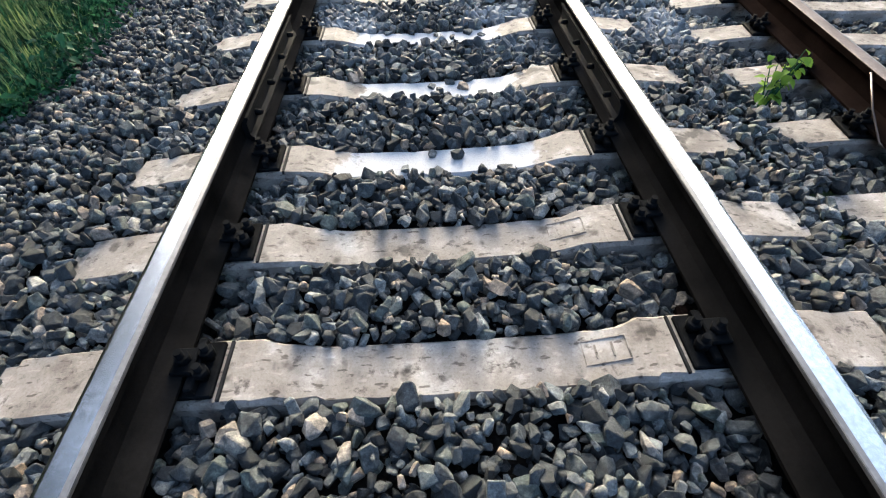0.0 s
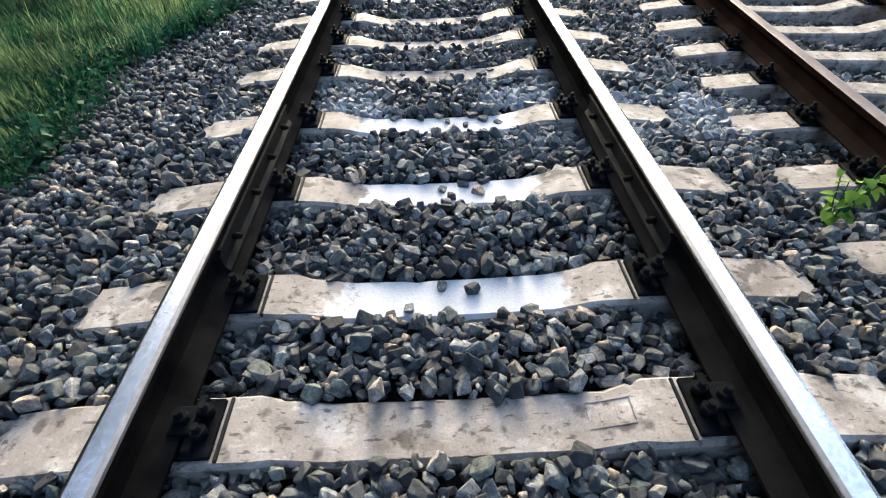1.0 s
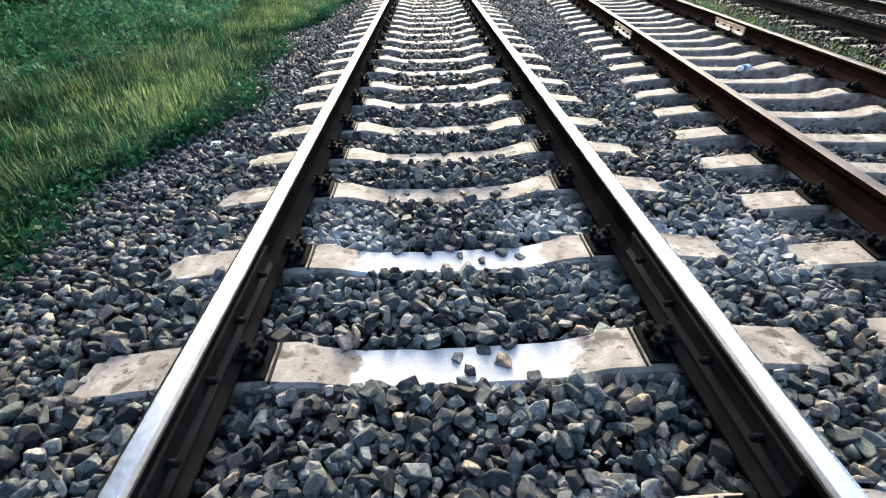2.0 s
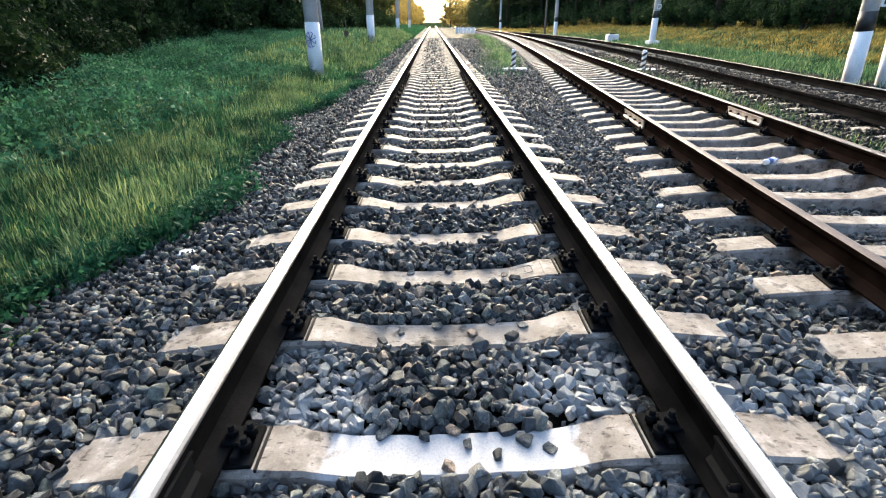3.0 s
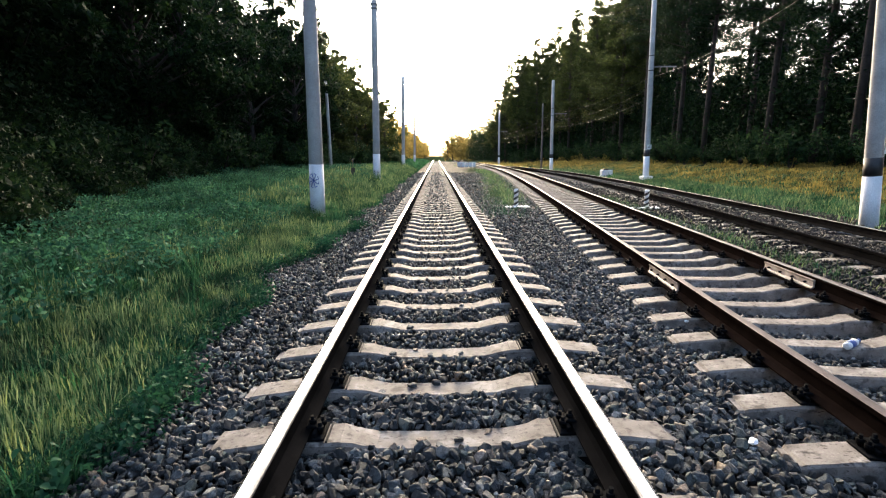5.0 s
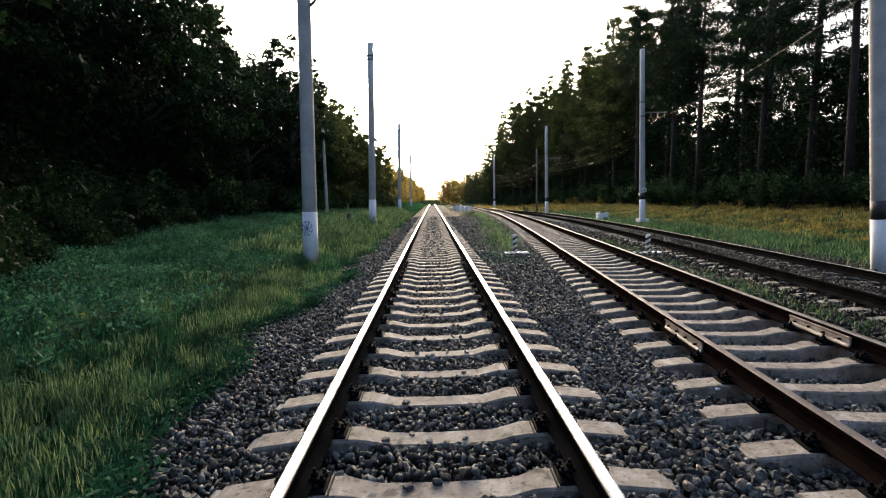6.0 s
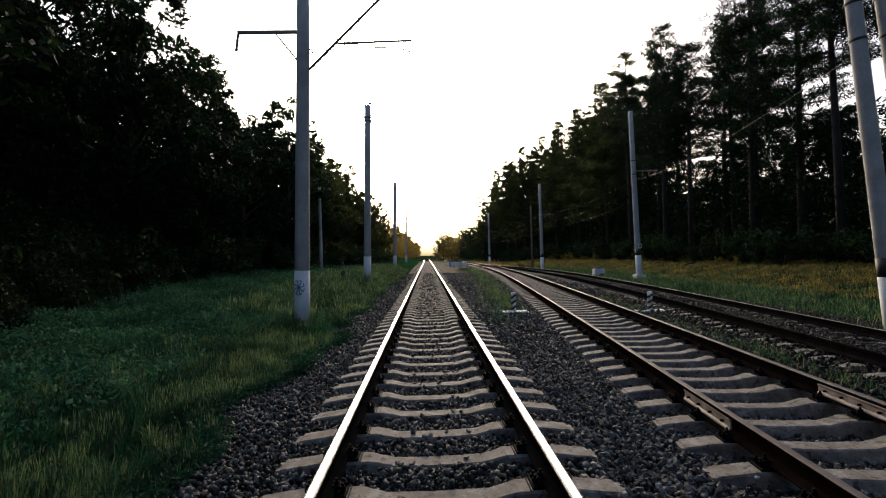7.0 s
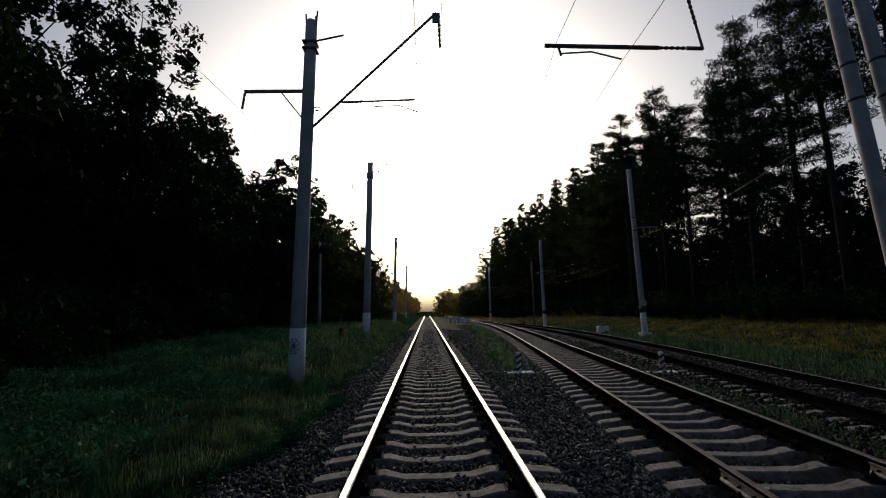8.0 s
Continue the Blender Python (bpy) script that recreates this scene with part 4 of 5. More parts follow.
z = ground_height(x, y) + 0.05 + rng.uniform(0, 1, n) * (0.35 + 3.4 * np.clip(d / 2.2, 0, 1))
leaf_stuff("thicket", x, y, z, 0.055, M_LEAF, "dark leafy thicket between the verge and the wood", "shrubs", 0.12)

# leafy weeds behind the grass, and dark creeping weeds at the edge of the gravel
n = 30000
y = 1.5 + 46 * rng.uniform(0, 1, n) ** 1.4
x = rng.uniform(-12.5, -3.9, n) + 0.03 * y
x, y = x[x < -3.6], y[x < -3.6]
leaf_stuff("leafy_weeds", x, y, ground_height(x, y) + 0.22 + 0.12 * np.sin(x * 1.7) * np.sin(y * 1.3) + rng.uniform(-0.1, 0.12, len(x)), 0.03, M_HERB, "cool green leafy weeds covering the verge", "weeds", 0.05)
n = 5200
y = rng.uniform(0.5, 16, n)
x = -2.3 - 0.25 * np.sin(y * 0.9) - 0.2 * np.sin(y * 2.3) + rng.normal(size=n) * 0.13
leaf_stuff("creeping_weeds", x, y, ground_height(x, y) + 0.03 + rng.uniform(0, 0.12, n), 0.02, M_CREEP, "low dark green weeds creeping onto the gravel", "weeds", 0.02)


def patch(n, x0, x1, y0, y1, height, width, material, label, lean=0.4):
    x, y = rng.uniform(x0, x1, n), rng.uniform(y0, y1, n)
    k = np.sin(x * 1.3 + 1.1 * np.sin(y * 0.5)) * np.sin(y * 0.8 + x) > -0.75 + 0.8 * rng.uniform(-1, 1, n)
    x, y = x[k], y[k]
    blades("grass", x, y, ground_height(x, y) - 0.03, height, width, material, lean, label)


def along(line, n, off, spread, y0, y1, height, width, material, label):
    """Grass in a strip beside a track."""
    l = line[(line[:, 1] > y0) & (line[:, 1] < y1)]
    p = l[rng.integers(0, len(l), n)]
    o = off + rng.normal(size=n) * spread
    x, y = p[:, 0] + p[:, 3] * o, p[:, 1] - p[:, 2] * o + rng.uniform(-0.3, 0.3, n)
    blades("grass", x, y, ground_height(x, y) - 0.03, height, width, material, 0.5, label)


along(LINE3, 15000, 4.2, 1.2, 4, 75, 0.26, 0.009, M_GRASS, "green grass beside the far track")
along(LINE3, 14000, 4.4, 1.3, 4, 75, 0.26, 0.009, M_STRAW, "pale yellowing grass beside the far track")
patch(20000, 11.0, 20, 8, 60, 0.14, 0.014, M_GRASS, "green grass on the bank before the pines")
patch(17000, 11.0, 21, 8, 60, 0.2, 0.012, M_STRAW, "pale dry grass on the bank before the pines")
# gold blades paint the sunlit strip of the bank
y = 9 + 84 * rng.uniform(0, 1, 2400) ** 1.2
x = np.interp(y, WOOD_Y, WOOD_X) - 0.4 - 7.5 * rng.uniform(0, 1, 2400) ** 1.3
tussocks(x, y, 56, 0.9, 0.22, 0.013, M_GOLD, "grass tussocks on the bank before the pines, coloured gold as if sunlit")
y = 9 + 60 * rng.uniform(0, 1, 500) ** 1.2
x = rng.uniform(11.5, 18, 500)
tussocks(x, y, 30, 0.6, 0.2, 0.016, M_GRASS, "green grass tussocks on the bank before the pines")
patch(9000, 10, 22, 60, 120, 0.4, 0.03, M_GOLD, "grass far along the line, coloured gold as if sunlit")
along(LINE2, 9000, -2.3, 0.35, 17, 60, 0.22, 0.007, M_STRAW, "pale dry grass between two tracks")
along(LINE2, 5000, -2.4, 0.4, 14, 60, 0.2, 0.007, M_GRASS, "short green grass between two tracks")
along(LINE2, 1300, 1.75, 0.16, 5, 22, 0.16, 0.005, M_GRASS, "sparse weeds beside the rusty track")
along(LINE2, 1400, 1.8, 0.16, 4, 22, 0.2, 0.004, M_STRAW, "sparse dry stalks beside the rusty track")


# ---- masts, poles and wires ----
def shaft(bm, h, r0, r1, lean=(0, 0), z0=-0.3):
    return tube(bm, [(lean[0] * f, lean[1] * f, z0 + (h - z0) * f) for f in (0, 0.25, 0.5, 0.75, 1.0)], [r0 + (r1 - r0) * f for f in (0, 0.25, 0.5, 0.75, 1.0)], 20)


def rod(a, b, r=0.02, sides=8):
    return tube(bmesh.new(), [a, b], [r, r], sides)


def insulator(a, b, parent, discs=5):
    """A string of ribbed insulator discs between two points."""
    a, b = Vector(a), Vector(b)
    bm = bmesh.new()
    pts, rad = [], []
    for i in range(discs):
        for f, r in ((0.05, 0.03), (0.3, 0.043), (0.6, 0.041), (0.75, 0.03)):
            pts.append(a.lerp(b, (i + f) / discs))
            rad.append(r)
    tube(bm, pts, rad, 10)
    return part("insulator", bm, M_GLASSY, parent, "dark ribbed insulator")


def sleeve(z0, z1, r0, r1, H, lean, grow=0.004):
    """A coat of paint or a band that follows a leaning, tapering shaft."""
    f = [(z + 0.3) / (H + 0.3) for z in (z0, z1)]
    return tube(bmesh.new(), [(lean[0] * k, lean[1] * k, z) for k, z in zip(f, (z0, z1))], [r0 + (r1 - r0) * k + grow for k in f], 20)


def painted_base(t, h, r0, r1, H, lean=(0, 0), plinth=False):
    part("painted_base", sleeve(-0.25, h, r0, r1, H, lean), M_LIME, t, "white limewashed foot")
    if plinth:
        part("plinth", box(bmesh.new(), (-0.34, -0.34, -0.3), (0.34, 0.34, 0.28), 0.03), M_LIME, t, "white limewashed concrete block")


def catenary_mast(x, y, H, full):
    z = float(ground_height(x, y))
    t = thing("catenary_mast", "grey concrete railway mast with a white painted foot and steel cantilever", "mast", "masts on the wood side", Matrix.Translation((x, y, z)))
    part("shaft", shaft(bmesh.new(), H, 0.21, 0.16, (0.28, 0)), M_MAST, t)
    painted_base(t, 1.45, 0.21, 0.16, H, (0.28, 0))
    for b in ((H - 0.72, 0.2), (H - 0.92, 0.2)):
        part("steel_band", box(bmesh.new(), (-b[1] + 0.26, -b[1], b[0]), (b[1] + 0.26, b[1], b[0] + 0.07), 0.02), M_STEEL, t, "steel clamp band")
    for dx, dy in ((-0.12, 0.05), (0.12, -0.04), (0.05, 0.12)):
        part("top_strap", rod((dx + 0.27, dy, H - 0.5), (dx * 1.5 + 0.28, dy * 1.5, H + 0.28), 0.025), M_STEEL, t)
    part("top_bracket", rod((0.3, 0, H - 0.62), (1.2, 0, H - 0.42), 0.03), M_STEEL, t)
    if not full:
        for dx, z in ((-0.75, 8.75), (1.2, 10.1)):
            part("bracket", rod((0.26, 0, z), (dx, 0, z + 0.05), 0.022), M_STEEL, t)
            insulator((dx, 0, z + 0.05), (dx, 0, z - 0.35), t, 4)
    else:
        part("feeder_arm", box(bmesh.new(), (-1.55, -0.04, 7.95), (0.1, 0.04, 8.04), 0.01), M_STEEL, t, "steel arm carrying a feeder wire")
        part("strut", rod((-0.52, 0, 7.95), (0.06, 0, 7.2), 0.022), M_STEEL, t)
        insulator((-1.53, 0, 7.95), (-1.6, 0, 7.45), t, 4)
        part("cantilever", rod((0.36, 0, 6.95), (3.84, 0, 10.36), 0.04), M_STEEL, t, "slanting steel cantilever tube")
        part("end_plate", box(bmesh.new(), (3.73, -0.03, 10.06), (3.96, 0.03, 10.36), 0.01), M_STEEL, t)
        insulator((3.92, 0, 10.06), (3.94, 0, 9.26), t, 5)
        part("register_arm", rod((1.1, 0, 7.66), (3.2, 0, 7.72), 0.03), M_STEEL, t)
        insulator((1.3, 0, 7.66), (1.75, 0, 7.68), t, 4)
        part("steady_arm", tube(bmesh.new(), [(2.0, 0, 7.64), (2.05, 0, 7.53), (2.75, 0, 7.55), (3.3, 0, 7.35)], [0.018] * 4, 6), M_STEEL, t)
        part("ladder_hook", tube(bmesh.new(), [(0.36, 0, 7.5), (0.56, 0, 7.52), (0.58, 0, 7.45), (0.36, 0, 7.4)], [0.015] * 4, 6), M_STEEL, t)
    if full:
        bm = bmesh.new()
        r = 0.222
        for k in range(8):
            a = 2 * math.pi * k / 8 + 0.2
            p0, p1 = (0.0, 0.0), (0.15 * math.cos(a), 0.2 * math.sin(a))
            p2 = (0.15 * math.cos(a + 0.45), 0.2 * math.sin(a + 0.45))
            for q0, q1 in ((p0, p1), (p1, p2)):
                w = [((q0[0] + (q1[0] - q0[0]) * f), (q0[1] + (q1[1] - q0[1]) * f)) for f in (0, 0.5, 1)]
                tube(bm, [(r * math.sin(u / r), -r * math.cos(u / r), 1.0 + v) for u, v in w], [0.011] * 3, 5)
        part("graffiti", bm, M_BLUE, t, "blue spoked sign daubed on the white paint")
    return t


MASTS = [(-3.5, 15.75, 9.9), (-3.45, 29.2, 9.8), (-3.9, 58.0, 10.0), (-4.1, 92.0, 10.0)]
for i, (x, y, h) in enumerate(MASTS):
    catenary_mast(x, y, h + 0.2, i == 0)


def line_pole(x, y, H, r0, r1, lean, label, plate, plinth=False, white=1.25):
    z = float(ground_height(x, y))
    t = thing("line_pole", label, "pole", "poles on the pine side", Matrix.Translation((x, y, z)))
    part("shaft", shaft(bmesh.new(), H, r0, r1, lean), M_MAST, t)
    painted_base(t, white, r0, r1, H, lean, plinth)
    part("black_band", sleeve(white, white + 0.42, r0, r1, H, lean), M_BLACK, t, "black painted band")
    if plate:
        bm = box(bmesh.new(), (-0.13, -r0 - 0.03, white + 0.5), (0.13, -r0 - 0.005, white + 0.78), 0.006)
        pl = part("number_plate", bm, M_LIME, t, "white plate with dark marks")
        for k in range(2):
            part("mark", box(bmesh.new(), (-0.07 + k * 0.08, -r0 - 0.036, white + 0.55), (-0.02 + k * 0.08, -r0 - 0.029, white + 0.73)), M_BLACK, pl)
    for zz in (H * 0.62, H * 0.7):
        part("steel_band", sleeve(zz, zz + 0.06, r0, r1, H, lean, 0.012), M_BLACK, t)
    if plinth or not plate:
        za = H * 0.64
        part("crossarm", box(bmesh.new(), (-0.15, -0.05, za), (1.5, 0.05, za + 0.08), 0.012), M_STEEL, t, "steel arm with hanging insulators")
        for dx in (0.45, 0.9, 1.35):
            insulator((dx, 0, za), (dx, 0, za - 0.32), t, 3)
    return t


P = "leaning round concrete pole with white foot and black band"
line_pole(10.25, 12.9, 10.5, 0.18, 0.14, (-0.85, 0.1), P, True)
line_pole(10.9, 12.65, 10.5, 0.18, 0.14, (-1.15, 0.1), P, True)
line_pole(14.45, 34.2, 11.5, 0.2, 0.15, (-0.25, 0), "concrete pole on a white block with white foot and black band", True, True, 1.6)
line_pole(12.5, 53.0, 9.5, 0.19, 0.14, (-0.05, 0), "slim concrete pole with a white foot by the bend", False, False, 1.5)
line_pole(11.5, 88.0, 9.5, 0.19, 0.14, (0, 0), "distant concrete pole with a white foot", False, False, 1.5)
tp = thing("timber_pole", "thin weathered timber pole in grass before pines", "pole", at=Matrix.Translation((16.2, 38.0, float(ground_height(16.2, 38.0)))))
part("shaft", shaft(bmesh.new(), 6.6, 0.11, 0.07), M_WOOD, tp)
tp = thing("timber_pole", "thin weathered timber pole beside a concrete pole", "pole", at=Matrix.Translation((12.1, 56.0, float(ground_height(12.1, 56.0)))))
part("shaft", shaft(bmesh.new(), 7.5, 0.12, 0.08), M_WOOD, tp)
tp = thing("timber_pole", "thin pale pole before the broadleaf wood", "pole", at=Matrix.Translation((-8.0, 38.0, float(ground_height(-8.0, 38.0)))))
part("shaft", shaft(bmesh.new(), 6.5, 0.14, 0.1), M_MAST, tp)

# cantilever over the second track, held by the pair of poles
g = thing("cantilever_frame", "grey steel cantilever with insulators reaching over the second track", "cantilever")
part("boom", rod((2.68, 13.0, 7.34), (5.28, 13.0, 7.28), 0.05), M_STEEL, g)
insulator((5.28, 13.0, 7.28), (5.93, 13.0, 7.27), g, 5)
part("joint", rod((5.93, 13.0, 7.27), (6.31, 13.0, 7.26), 0.045), M_STEEL, g)
part("hanger", rod((6.31, 13.0, 7.24), (6.20, 13.0, 7.85), 0.03), M_STEEL, g)
insulator((6.20, 13.0, 7.85), (6.06, 13.0, 8.61), g, 6)
part("top_beam", rod((5.98, 13.0, 8.6), (9.85, 13.0, 9.3), 0.06), M_STEEL, g)
part("drop_bracket", rod((2.98, 13.0, 7.34), (3.04, 13.0, 7.1), 0.03), M_STEEL, g)
part("steady_arm", tube(bmesh.new(), [(3.03, 13.0, 7.15), (3.74, 13.0, 7.19), (4.41, 13.0, 7.01)], [0.02] * 3, 6), M_STEEL, g)


def wire(points, sag, label, r=0.007):
    pts = []
    for a, b in zip(points, points[1:]):
        a, b = Vector(a), Vector(b)
        for i in range(12):
            f = i / 12
            pts.append(a.lerp(b, f) - Vector((0, 0, sag * 4 * f * (1 - f))))
    pts.append(Vector(points[-1]))
    ob = mesh_ob("overhead_wire", tube(bmesh.new(), pts, [r] * len(pts), 5), M_WIRE)
    return tagged(ob, label, "wire", "overhead wires")


wire([(0.2, -20, 8.6), (0.42, 15.7, 8.85), (0.2, 60, 8.5), (0.1, 150, 8.3)], 0.7, "messenger wire above the main track")
wire([(-0.3, -20, 6.75), (-0.2, 15.7, 6.95), (-0.2, 60, 6.7), (0.1, 150, 6.5)], 0.05, "contact wire above the main track")
wire([(2.6, -20, 6.8), (4.41, 13.0, 6.95), (7.5, 58, 6.7), (7.6, 120, 6.5)], 0.05, "contact wire above the second track")
wire([(1.6, -20, 7.4), (2.95, 13.0, 7.42), (7.4, 58, 7.4)], 0.4, "messenger wire above the second track")
wire([(-5.6, -20, 7.1), (-5.1, 15.7, 7.1), (-5.3, 29, 7.2), (-5.7, 58, 7.2), (-5.9, 92, 7.2)], 0.4, "feeder wire beside the broadleaf wood")
for dz in (0.0, -0.75, -1.4):
    wire([(12, -10, 6.2 + dz), (10.0, 13, 5.9 + dz), (14.5, 34.7, 6.3 + dz), (12.5, 53, 5.6 + dz), (12.2, 88, 5.0 + dz)] if dz == 0 else [(14.5, 34.7, 6.3 + dz), (12.5, 53, 5.6 + dz), (12.2, 88, 5.0 + dz)], 0.5, "sagging line wire between poles by the pines", 0.005)


# ---- small fixtures ----
def marker_post(x, y, label):
    z = float(ground_height(x, y))
    t = thing("marker_post", label, "post", "striped marker posts", Matrix.Translation((x, y, z)))
    part("base_slab", box(bmesh.new(), (-0.42, -0.2, -0.05), (0.42, 0.2, 0.07), 0.015), M_LIME, t, "white concrete slab")
    p = part("post", tube(bmesh.new(), [(0, 0, 0.05), (0, 0, 0.6), (0, 0, 0.63)], [0.072, 0.072, 0.05], 16), M_LIME, t)
    for k in range(3):
        bm = bmesh.new()
        ring = []
        for zz in (0.0, 0.08):
            ring.append([bm.verts.new((0.075 * math.cos(a), 0.075 * math.sin(a), 0.14 + k * 0.17 + zz + 0.05 * math.cos(a))) for a in [2 * math.pi * i / 20 for i in range(20)]])
        for i in range(20):
            bm.faces.new((ring[0][i], ring[0][(i + 1) % 20], ring[1][(i + 1) % 20], ring[1][i]))
        part("black_stripe", bm, M_BLACK, p, "slanting black stripe")
    return t


marker_post(2.54, 17.0, "short black and white striped post on a slab between tracks")
marker_post(6.75, 17.0, "short striped post in weeds beside the far track")


def block(x, y, w, d, h, label, lid=True):
    t = thing("concrete_block", label, "block", at=Matrix.Translation((x, y, float(ground_height(x, y)))))
    part("body", box(bmesh.new(), (-w / 2, -d / 2, -0.1), (w / 2, d / 2, h), 0.04), M_LIME, t)
    if lid:
        part("cap", box(bmesh.new(), (-w * 0.3, -d * 0.3, h), (w * 0.2, d * 0.3, h + 0.1), 0.02), M_BLACK, t, "dark cap")
    return t


block(13.8, 40.0, 0.85, 0.6, 0.55, "white concrete block standing in grass before the pines")
for k in range(5):
    block(3.6 + k * 0.62, 76 + k * 0.3, 0.5, 0.4, 0.75, "white painted block at the level crossing", k % 2 == 0)

st = thing("marker_stake", "thin dark stake with a small board in the grass", "stake", at=Matrix.Translation((-4.5, 27.5, float(ground_height(-4.5, 27.5)))))
part("stick", rod((0, 0, -0.1), (0.03, 0, 1.1), 0.02), M_WOOD, st)
part("board", box(bmesh.new(), (-0.1, -0.02, 0.25), (0.12, 0.0, 0.62), 0.01), M_BLACK, st, "small black board")


# fish plates: bolted bars along rail joints
def fish_plate(x, y, heading, z, length, face, material, label, bolts=4):
    t = thing("fish_plate", label, "fish plate", at=Matrix.Translation((x, y, z)) @ Matrix.Rotation(heading, 4, "Z"))
    bm = bmesh.new()
    prof = [(0.0, -0.135), (0.02, -0.15), (0.036, -0.152), (0.036, -0.138), (0.022, -0.12), (0.022, -0.068), (0.034, -0.05), (0.034, -0.04), (0.0, -0.046)]
    rings = [[bm.verts.new((face * (0.009 + u), yy, v)) for u, v in prof] for yy in (-length / 2, length / 2)]
    for k in range(len(prof)):
        bm.faces.new((rings[0][k], rings[0][(k + 1) % len(prof)], rings[1][(k + 1) % len(prof)], rings[1][k]))
    bm.faces.new(rings[0])
    bm.faces.new(rings[1][::-1])
    bmesh.ops.recalc_face_normals(bm, faces=bm.faces)
    part("bar", bm, material, t)
    for k in range(bolts):
        yy = (k + 0.5) / bolts * length - length / 2
        b = tube(bmesh.new(), [(face * 0.025, yy, -0.094), (face * 0.058, yy, -0.094)], [0.013, 0.013], 6)
        tube(b, [(face * 0.05, yy, -0.094), (face * 0.064, yy, -0.094)], [0.008, 0.008], 8)
        part("bolt", b, M_IRON, t)
    return t


for s in (-1, 1):
    fish_plate(s * HALF, 1.52, 0, 0, 1.05, -s, M_FISH, "long dark fish plate bolted along the main rail", 4)
i2 = int(np.argmin(np.abs(LINE2[:, 1] - 7.6)))
px, py, tx, ty = LINE2[i2]
for s, dy in ((-1, -0.05), (1, 0.15)):
    fish_plate(px + ty * s * HALF, py + dy - tx * s * HALF, math.atan2(-tx, ty), DROP2, 0.95, -1, M_PLATE, "pale bare-metal fish plate bolted to the brown rail", 4)


# ---- loose small things ----
def weed_plant(x, y, z, h, seed, label, material=M_WEED, stems_of=7, lean=0.1, leaf=1.0):
    r = random.Random(seed)
    t = thing("weed", label, "plant", at=Matrix.Translation((x, y, z)))
    leaves = []
    for i in range(stems_of):
        a, d = r.uniform(0, 6.28), r.uniform(0.03, lean)
        tip = Vector((math.cos(a) * d + 0.03, math.sin(a) * d, h * r.uniform(0.55, 1.0)))
        part("stem", tube(bmesh.new(), [(0, 0, -0.03), tip * 0.5 + Vector((0.01, 0, 0.02)), tip], [0.004, 0.003, 0.002], 5, False), M_HERB, t)
        for k in range(4):
            leaves.append((tip * (0.4 + 0.2 * k), a + r.uniform(-1.8, 1.8), h * leaf * r.uniform(0.075, 0.13)))
    for p, a, s in leaves:
        bm = bmesh.new()
        d = Vector((math.cos(a), math.sin(a), r.uniform(-0.7, 0.1))).normalized()
        w = d.cross(Vector((0, 0, 1))).normalized()
        u = w.cross(d)
        rim = [(0.1, 0.0), (0.2, 0.42), (0.6, 0.62), (1.05, 0.5), (1.4, 0.24), (1.62, 0.0), (1.4, -0.24), (1.05, -0.5), (0.6, -0.62), (0.2, -0.42)]
        vs = [bm.verts.new(p + d * s * f + w * s * g + u * s * (0.35 * abs(g) - 0.16 * f * f)) for f, g in rim]
        spine = [bm.verts.new(p + d * s * f - u * s * 0.16 * f * f) for f in (0.6, 1.05)]
        for q in ((0, 1, 2, 10), (10, 2, 3, 11), (11, 3, 4, 5), (11, 5, 6, 7), (10, 11, 7, 8), (0, 10, 8, 9)):
            f = bm.faces.new([(vs + spine)[m] for m in q])
            f.smooth = True
        part("leaf", bm, material, t)
    return t


weed_plant(1.62, 1.3, -0.36, 0.36, 5, "bright yellow-green weed growing from the gravel by the second track", M_WEED, 14, 0.085, 0.8)
weed_plant(-2.15, 3.0, -0.4, 0.12, 8, "small yellowish weed at the edge of the gravel")


for i, y in enumerate((2.2, 3.3, 4.3, 4.6, 4.9, 6.1, 7.4, 9.0)):
    x = -2.3 - 0.25 * math.sin(y * 0.9) - 0.2 * math.sin(y * 2.3) + random.uniform(-0.05, 0.15)
    weed_plant(x, y, float(ground_height(x, y)) - 0.02, random.uniform(0.22, 0.34), 20 + i, "dark green broad-leaved weed at the edge of the gravel", M_CREEP, 10, 0.22)


def litter(x, y, z, s, material, label, category, seed):
    """A crumpled scrap."""
    bm = bmesh.new()
    bmesh.ops.create_icosphere(bm, subdivisions=2, radius=1.0)
    r = random.Random(seed)
    for v in bm.verts:
        v.co = Vector((v.co.x * s, v.co.y * s * 0.6, v.co.z * s * 0.4)) * r.uniform(0.65, 1.2)
    ob = mesh_ob("litter", bm, material)
    ob.location = (x, y, z)
    ob.rotation_euler[2] = r.uniform(0, 6)
    return tagged(ob, label, category)


litter(-1.71, 3.86, -0.29, 0.055, M_LIME, "crumpled white paper on the gravel", "litter", 1)
litter(-1.5, 3.58, -0.27, 0.06, M_LIME, "torn white wrapper on the gravel", "litter", 2)
litter(1.74, 4.51, -0.29, 0.04, M_LIME, "small white scrap between the tracks", "litter", 3)
litter(2.5, 6.6, -0.365, 0.036, M_LIME, "white scrap beside a sleeper", "litter", 4)
bo = thing("bottle", "crushed clear bottle with a blue label between sleepers", "bottle", at=Matrix.Translation((3.63, 5.98, -0.4)) @ Matrix.Rotation(0.5, 4, "Z"))
part("body", tube(bmesh.new(), [(-0.12, 0, 0.03), (-0.11, 0, 0.03), (0.05, 0, 0.032), (0.1, 0, 0.03), (0.115, 0, 0.03)], [0.02, 0.032, 0.033, 0.014, 0.013], 12), M_LIME, bo)
part("label_band", tube(bmesh.new(), [(-0.07, 0, 0.03), (0.0, 0, 0.031)], [0.035, 0.035], 12), M_BLUE, bo, "blue wrapper")
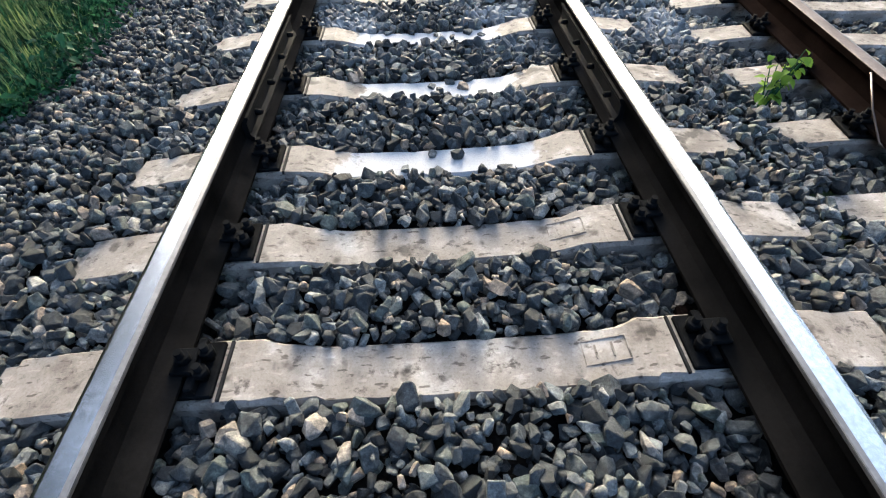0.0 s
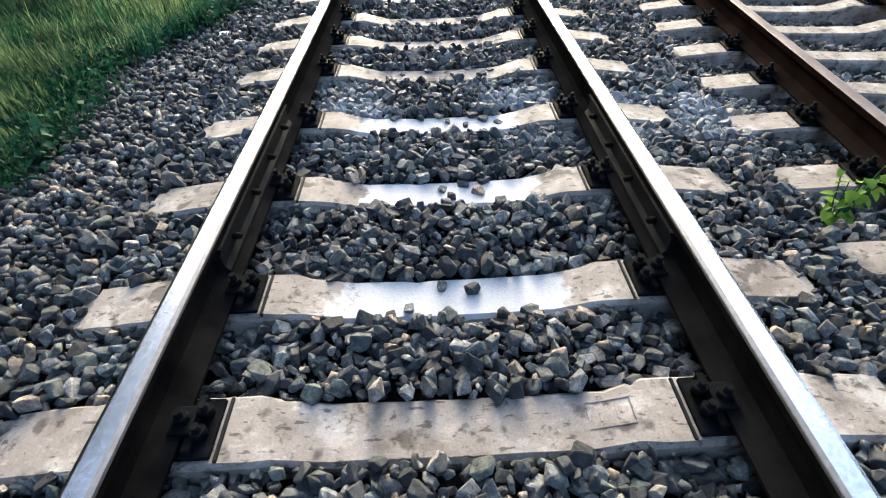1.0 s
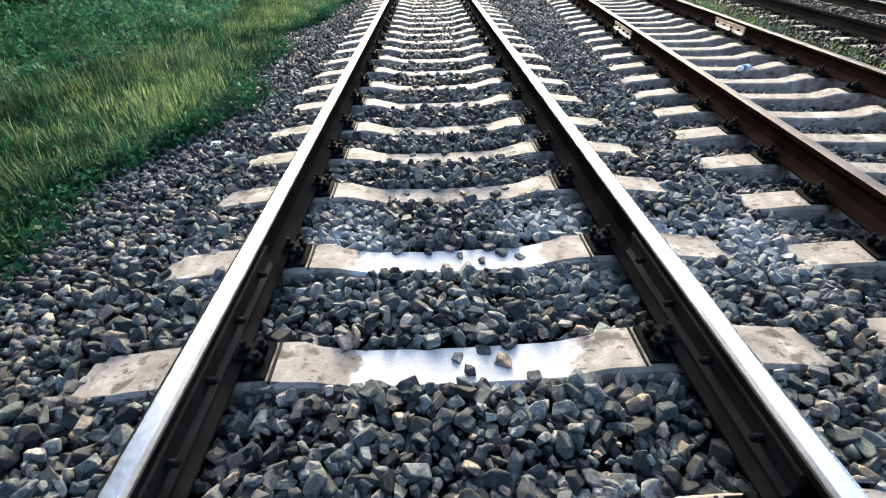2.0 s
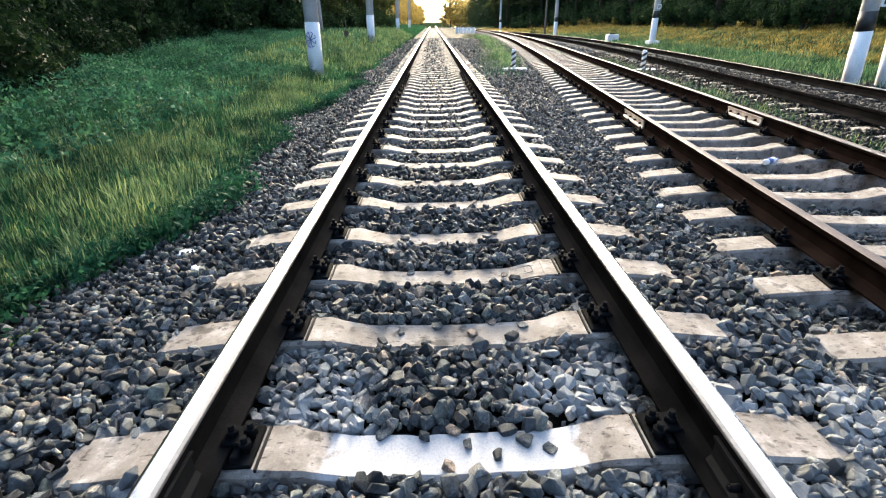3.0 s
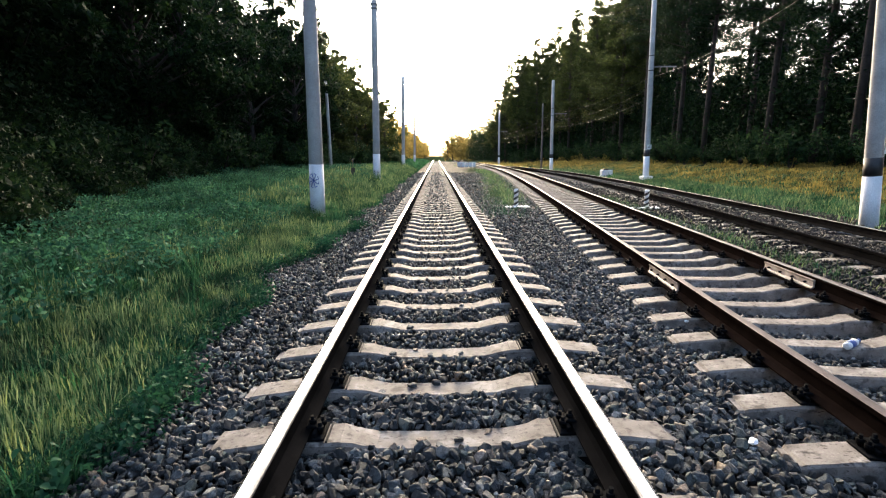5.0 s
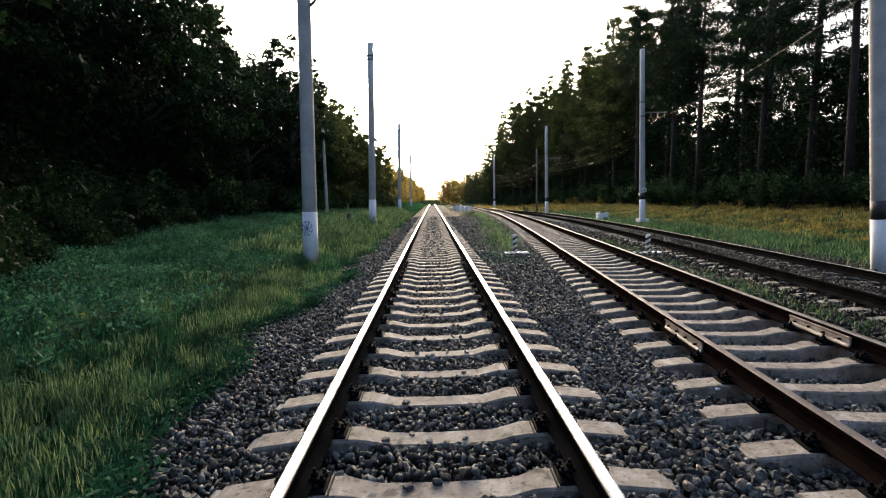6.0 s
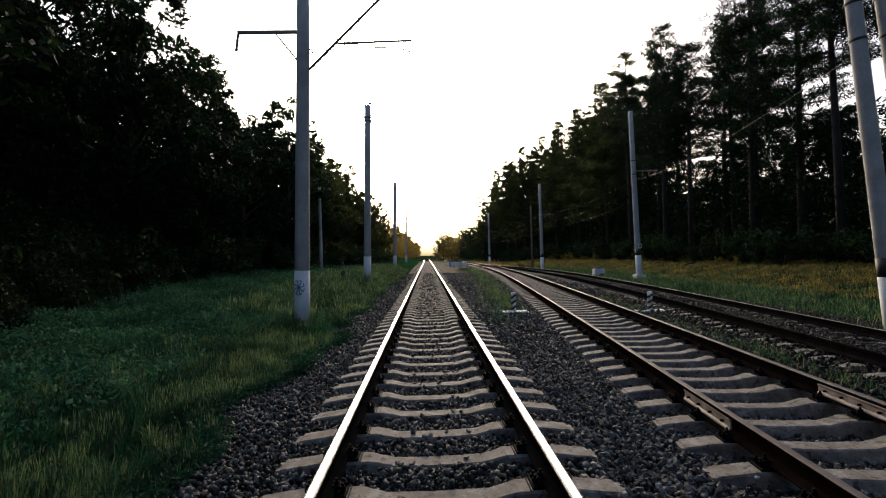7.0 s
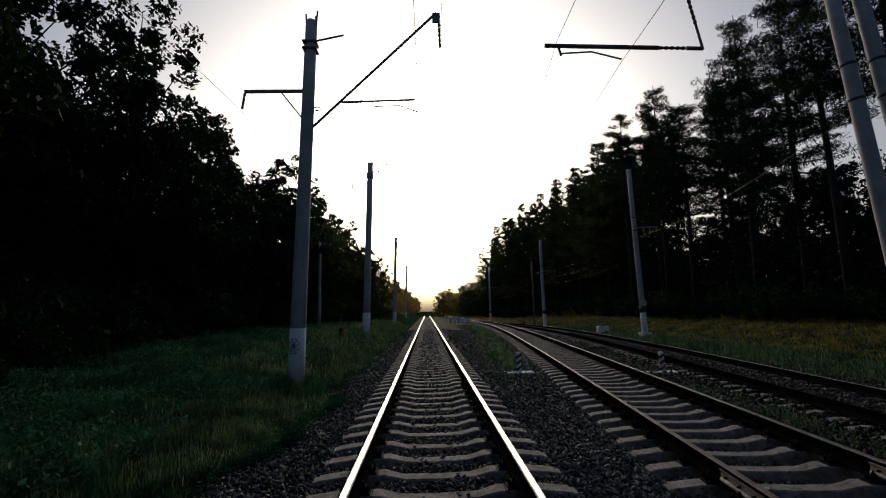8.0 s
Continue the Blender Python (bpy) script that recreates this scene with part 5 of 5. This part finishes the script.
part("cap", tube(bmesh.new(), [(0.112, 0, 0.03), (0.135, 0, 0.03)], [0.016, 0.016], 10), M_BLUE, bo, "blue cap")
bw = mesh_ob("bent_wire", tube(bmesh.new(), [(2.03, 1.25, -0.12), (2.0, 1.1, -0.22), (1.98, 0.95, -0.3), (2.05, 0.72, -0.34), (2.1, 0.4, -0.35)], [0.0045] * 5, 6), M_DULL)
tagged(bw, "bent grey wire lying against the brown rail", "wire")
litter(0.73, 0.12, -0.27, 0.05, M_RUST2, "rust brown clod beside the rail", "clod", 6)

# stones lying on the sleepers
shapes = chipped_shapes(12)
ON = {2: "-0.14 -0.05, -0.02 0.05, 0.09 0.02, 0.28 -0.08, -0.2 -0.09, 0.0 -0.09", 3: "0.0 0.03, 0.04 -0.04, 0.1 0.06, 0.2 0.08, 0.26 -0.07, 0.16 0.0",
      4: "-0.1 0.06, 0.05 0.03, 0.2 0.08, 0.33 0.0, -0.02 -0.06, 0.15 -0.02, -0.25 0.08, 0.25 0.04, 0.0 0.09", 5: "-0.22 0.02, -0.3 -0.05, -0.05 0.06, 0.12 0.0, 0.3 -0.04, 0.36 0.05, -0.1 -0.07, 0.22 0.08",
      6: "0.02 0.07, -0.3 -0.06, 0.34 0.0, 0.4 -0.06, -0.2 0.05", 7: "0.3 0.0, 0.36 0.05, 0.26 -0.06, -0.2 0.07, -0.26 0.0, 0.31 0.09"}


def lying_stone(x, y, seed):
    v, f = shapes[seed % 12]
    s = float(rng.uniform(0.03, 0.048))
    a, tilt = rng.uniform(0, 2 * np.pi), rng.uniform(-0.25, 0.25)
    v = v @ np.array([[1, 0, 0], [0, math.cos(tilt), -math.sin(tilt)], [0, math.sin(tilt), math.cos(tilt)]]).T
    v = v @ np.array([[math.cos(a), -math.sin(a), 0], [math.sin(a), math.cos(a), 0], [0, 0, 1]]).T * s
    ob = raw_mesh("stone", v, f, M_STONE)
    ob.location = (x, y, -0.268 - float(v[:, 2].min()) - 0.006)
    tagged(ob, "grey angular stone lying on a sleeper", "stone", "stones on the sleepers")


for k, spots in ON.items():
    for j, xy in enumerate(spots.split(",")):
        x, dy = [float(q) for q in xy.split()]
        lying_stone(x, MAIN_Y[k] + dy, k + j)
for k in range(8, 22):
    for j in range(int(rng.integers(1, 6))):
        x = float(rng.uniform(0.1, 0.3) if k in (14, 15) else rng.uniform(-0.4, 0.4))
        lying_stone(x, MAIN_Y[k] + float(rng.uniform(-0.08, 0.08)), k + j)
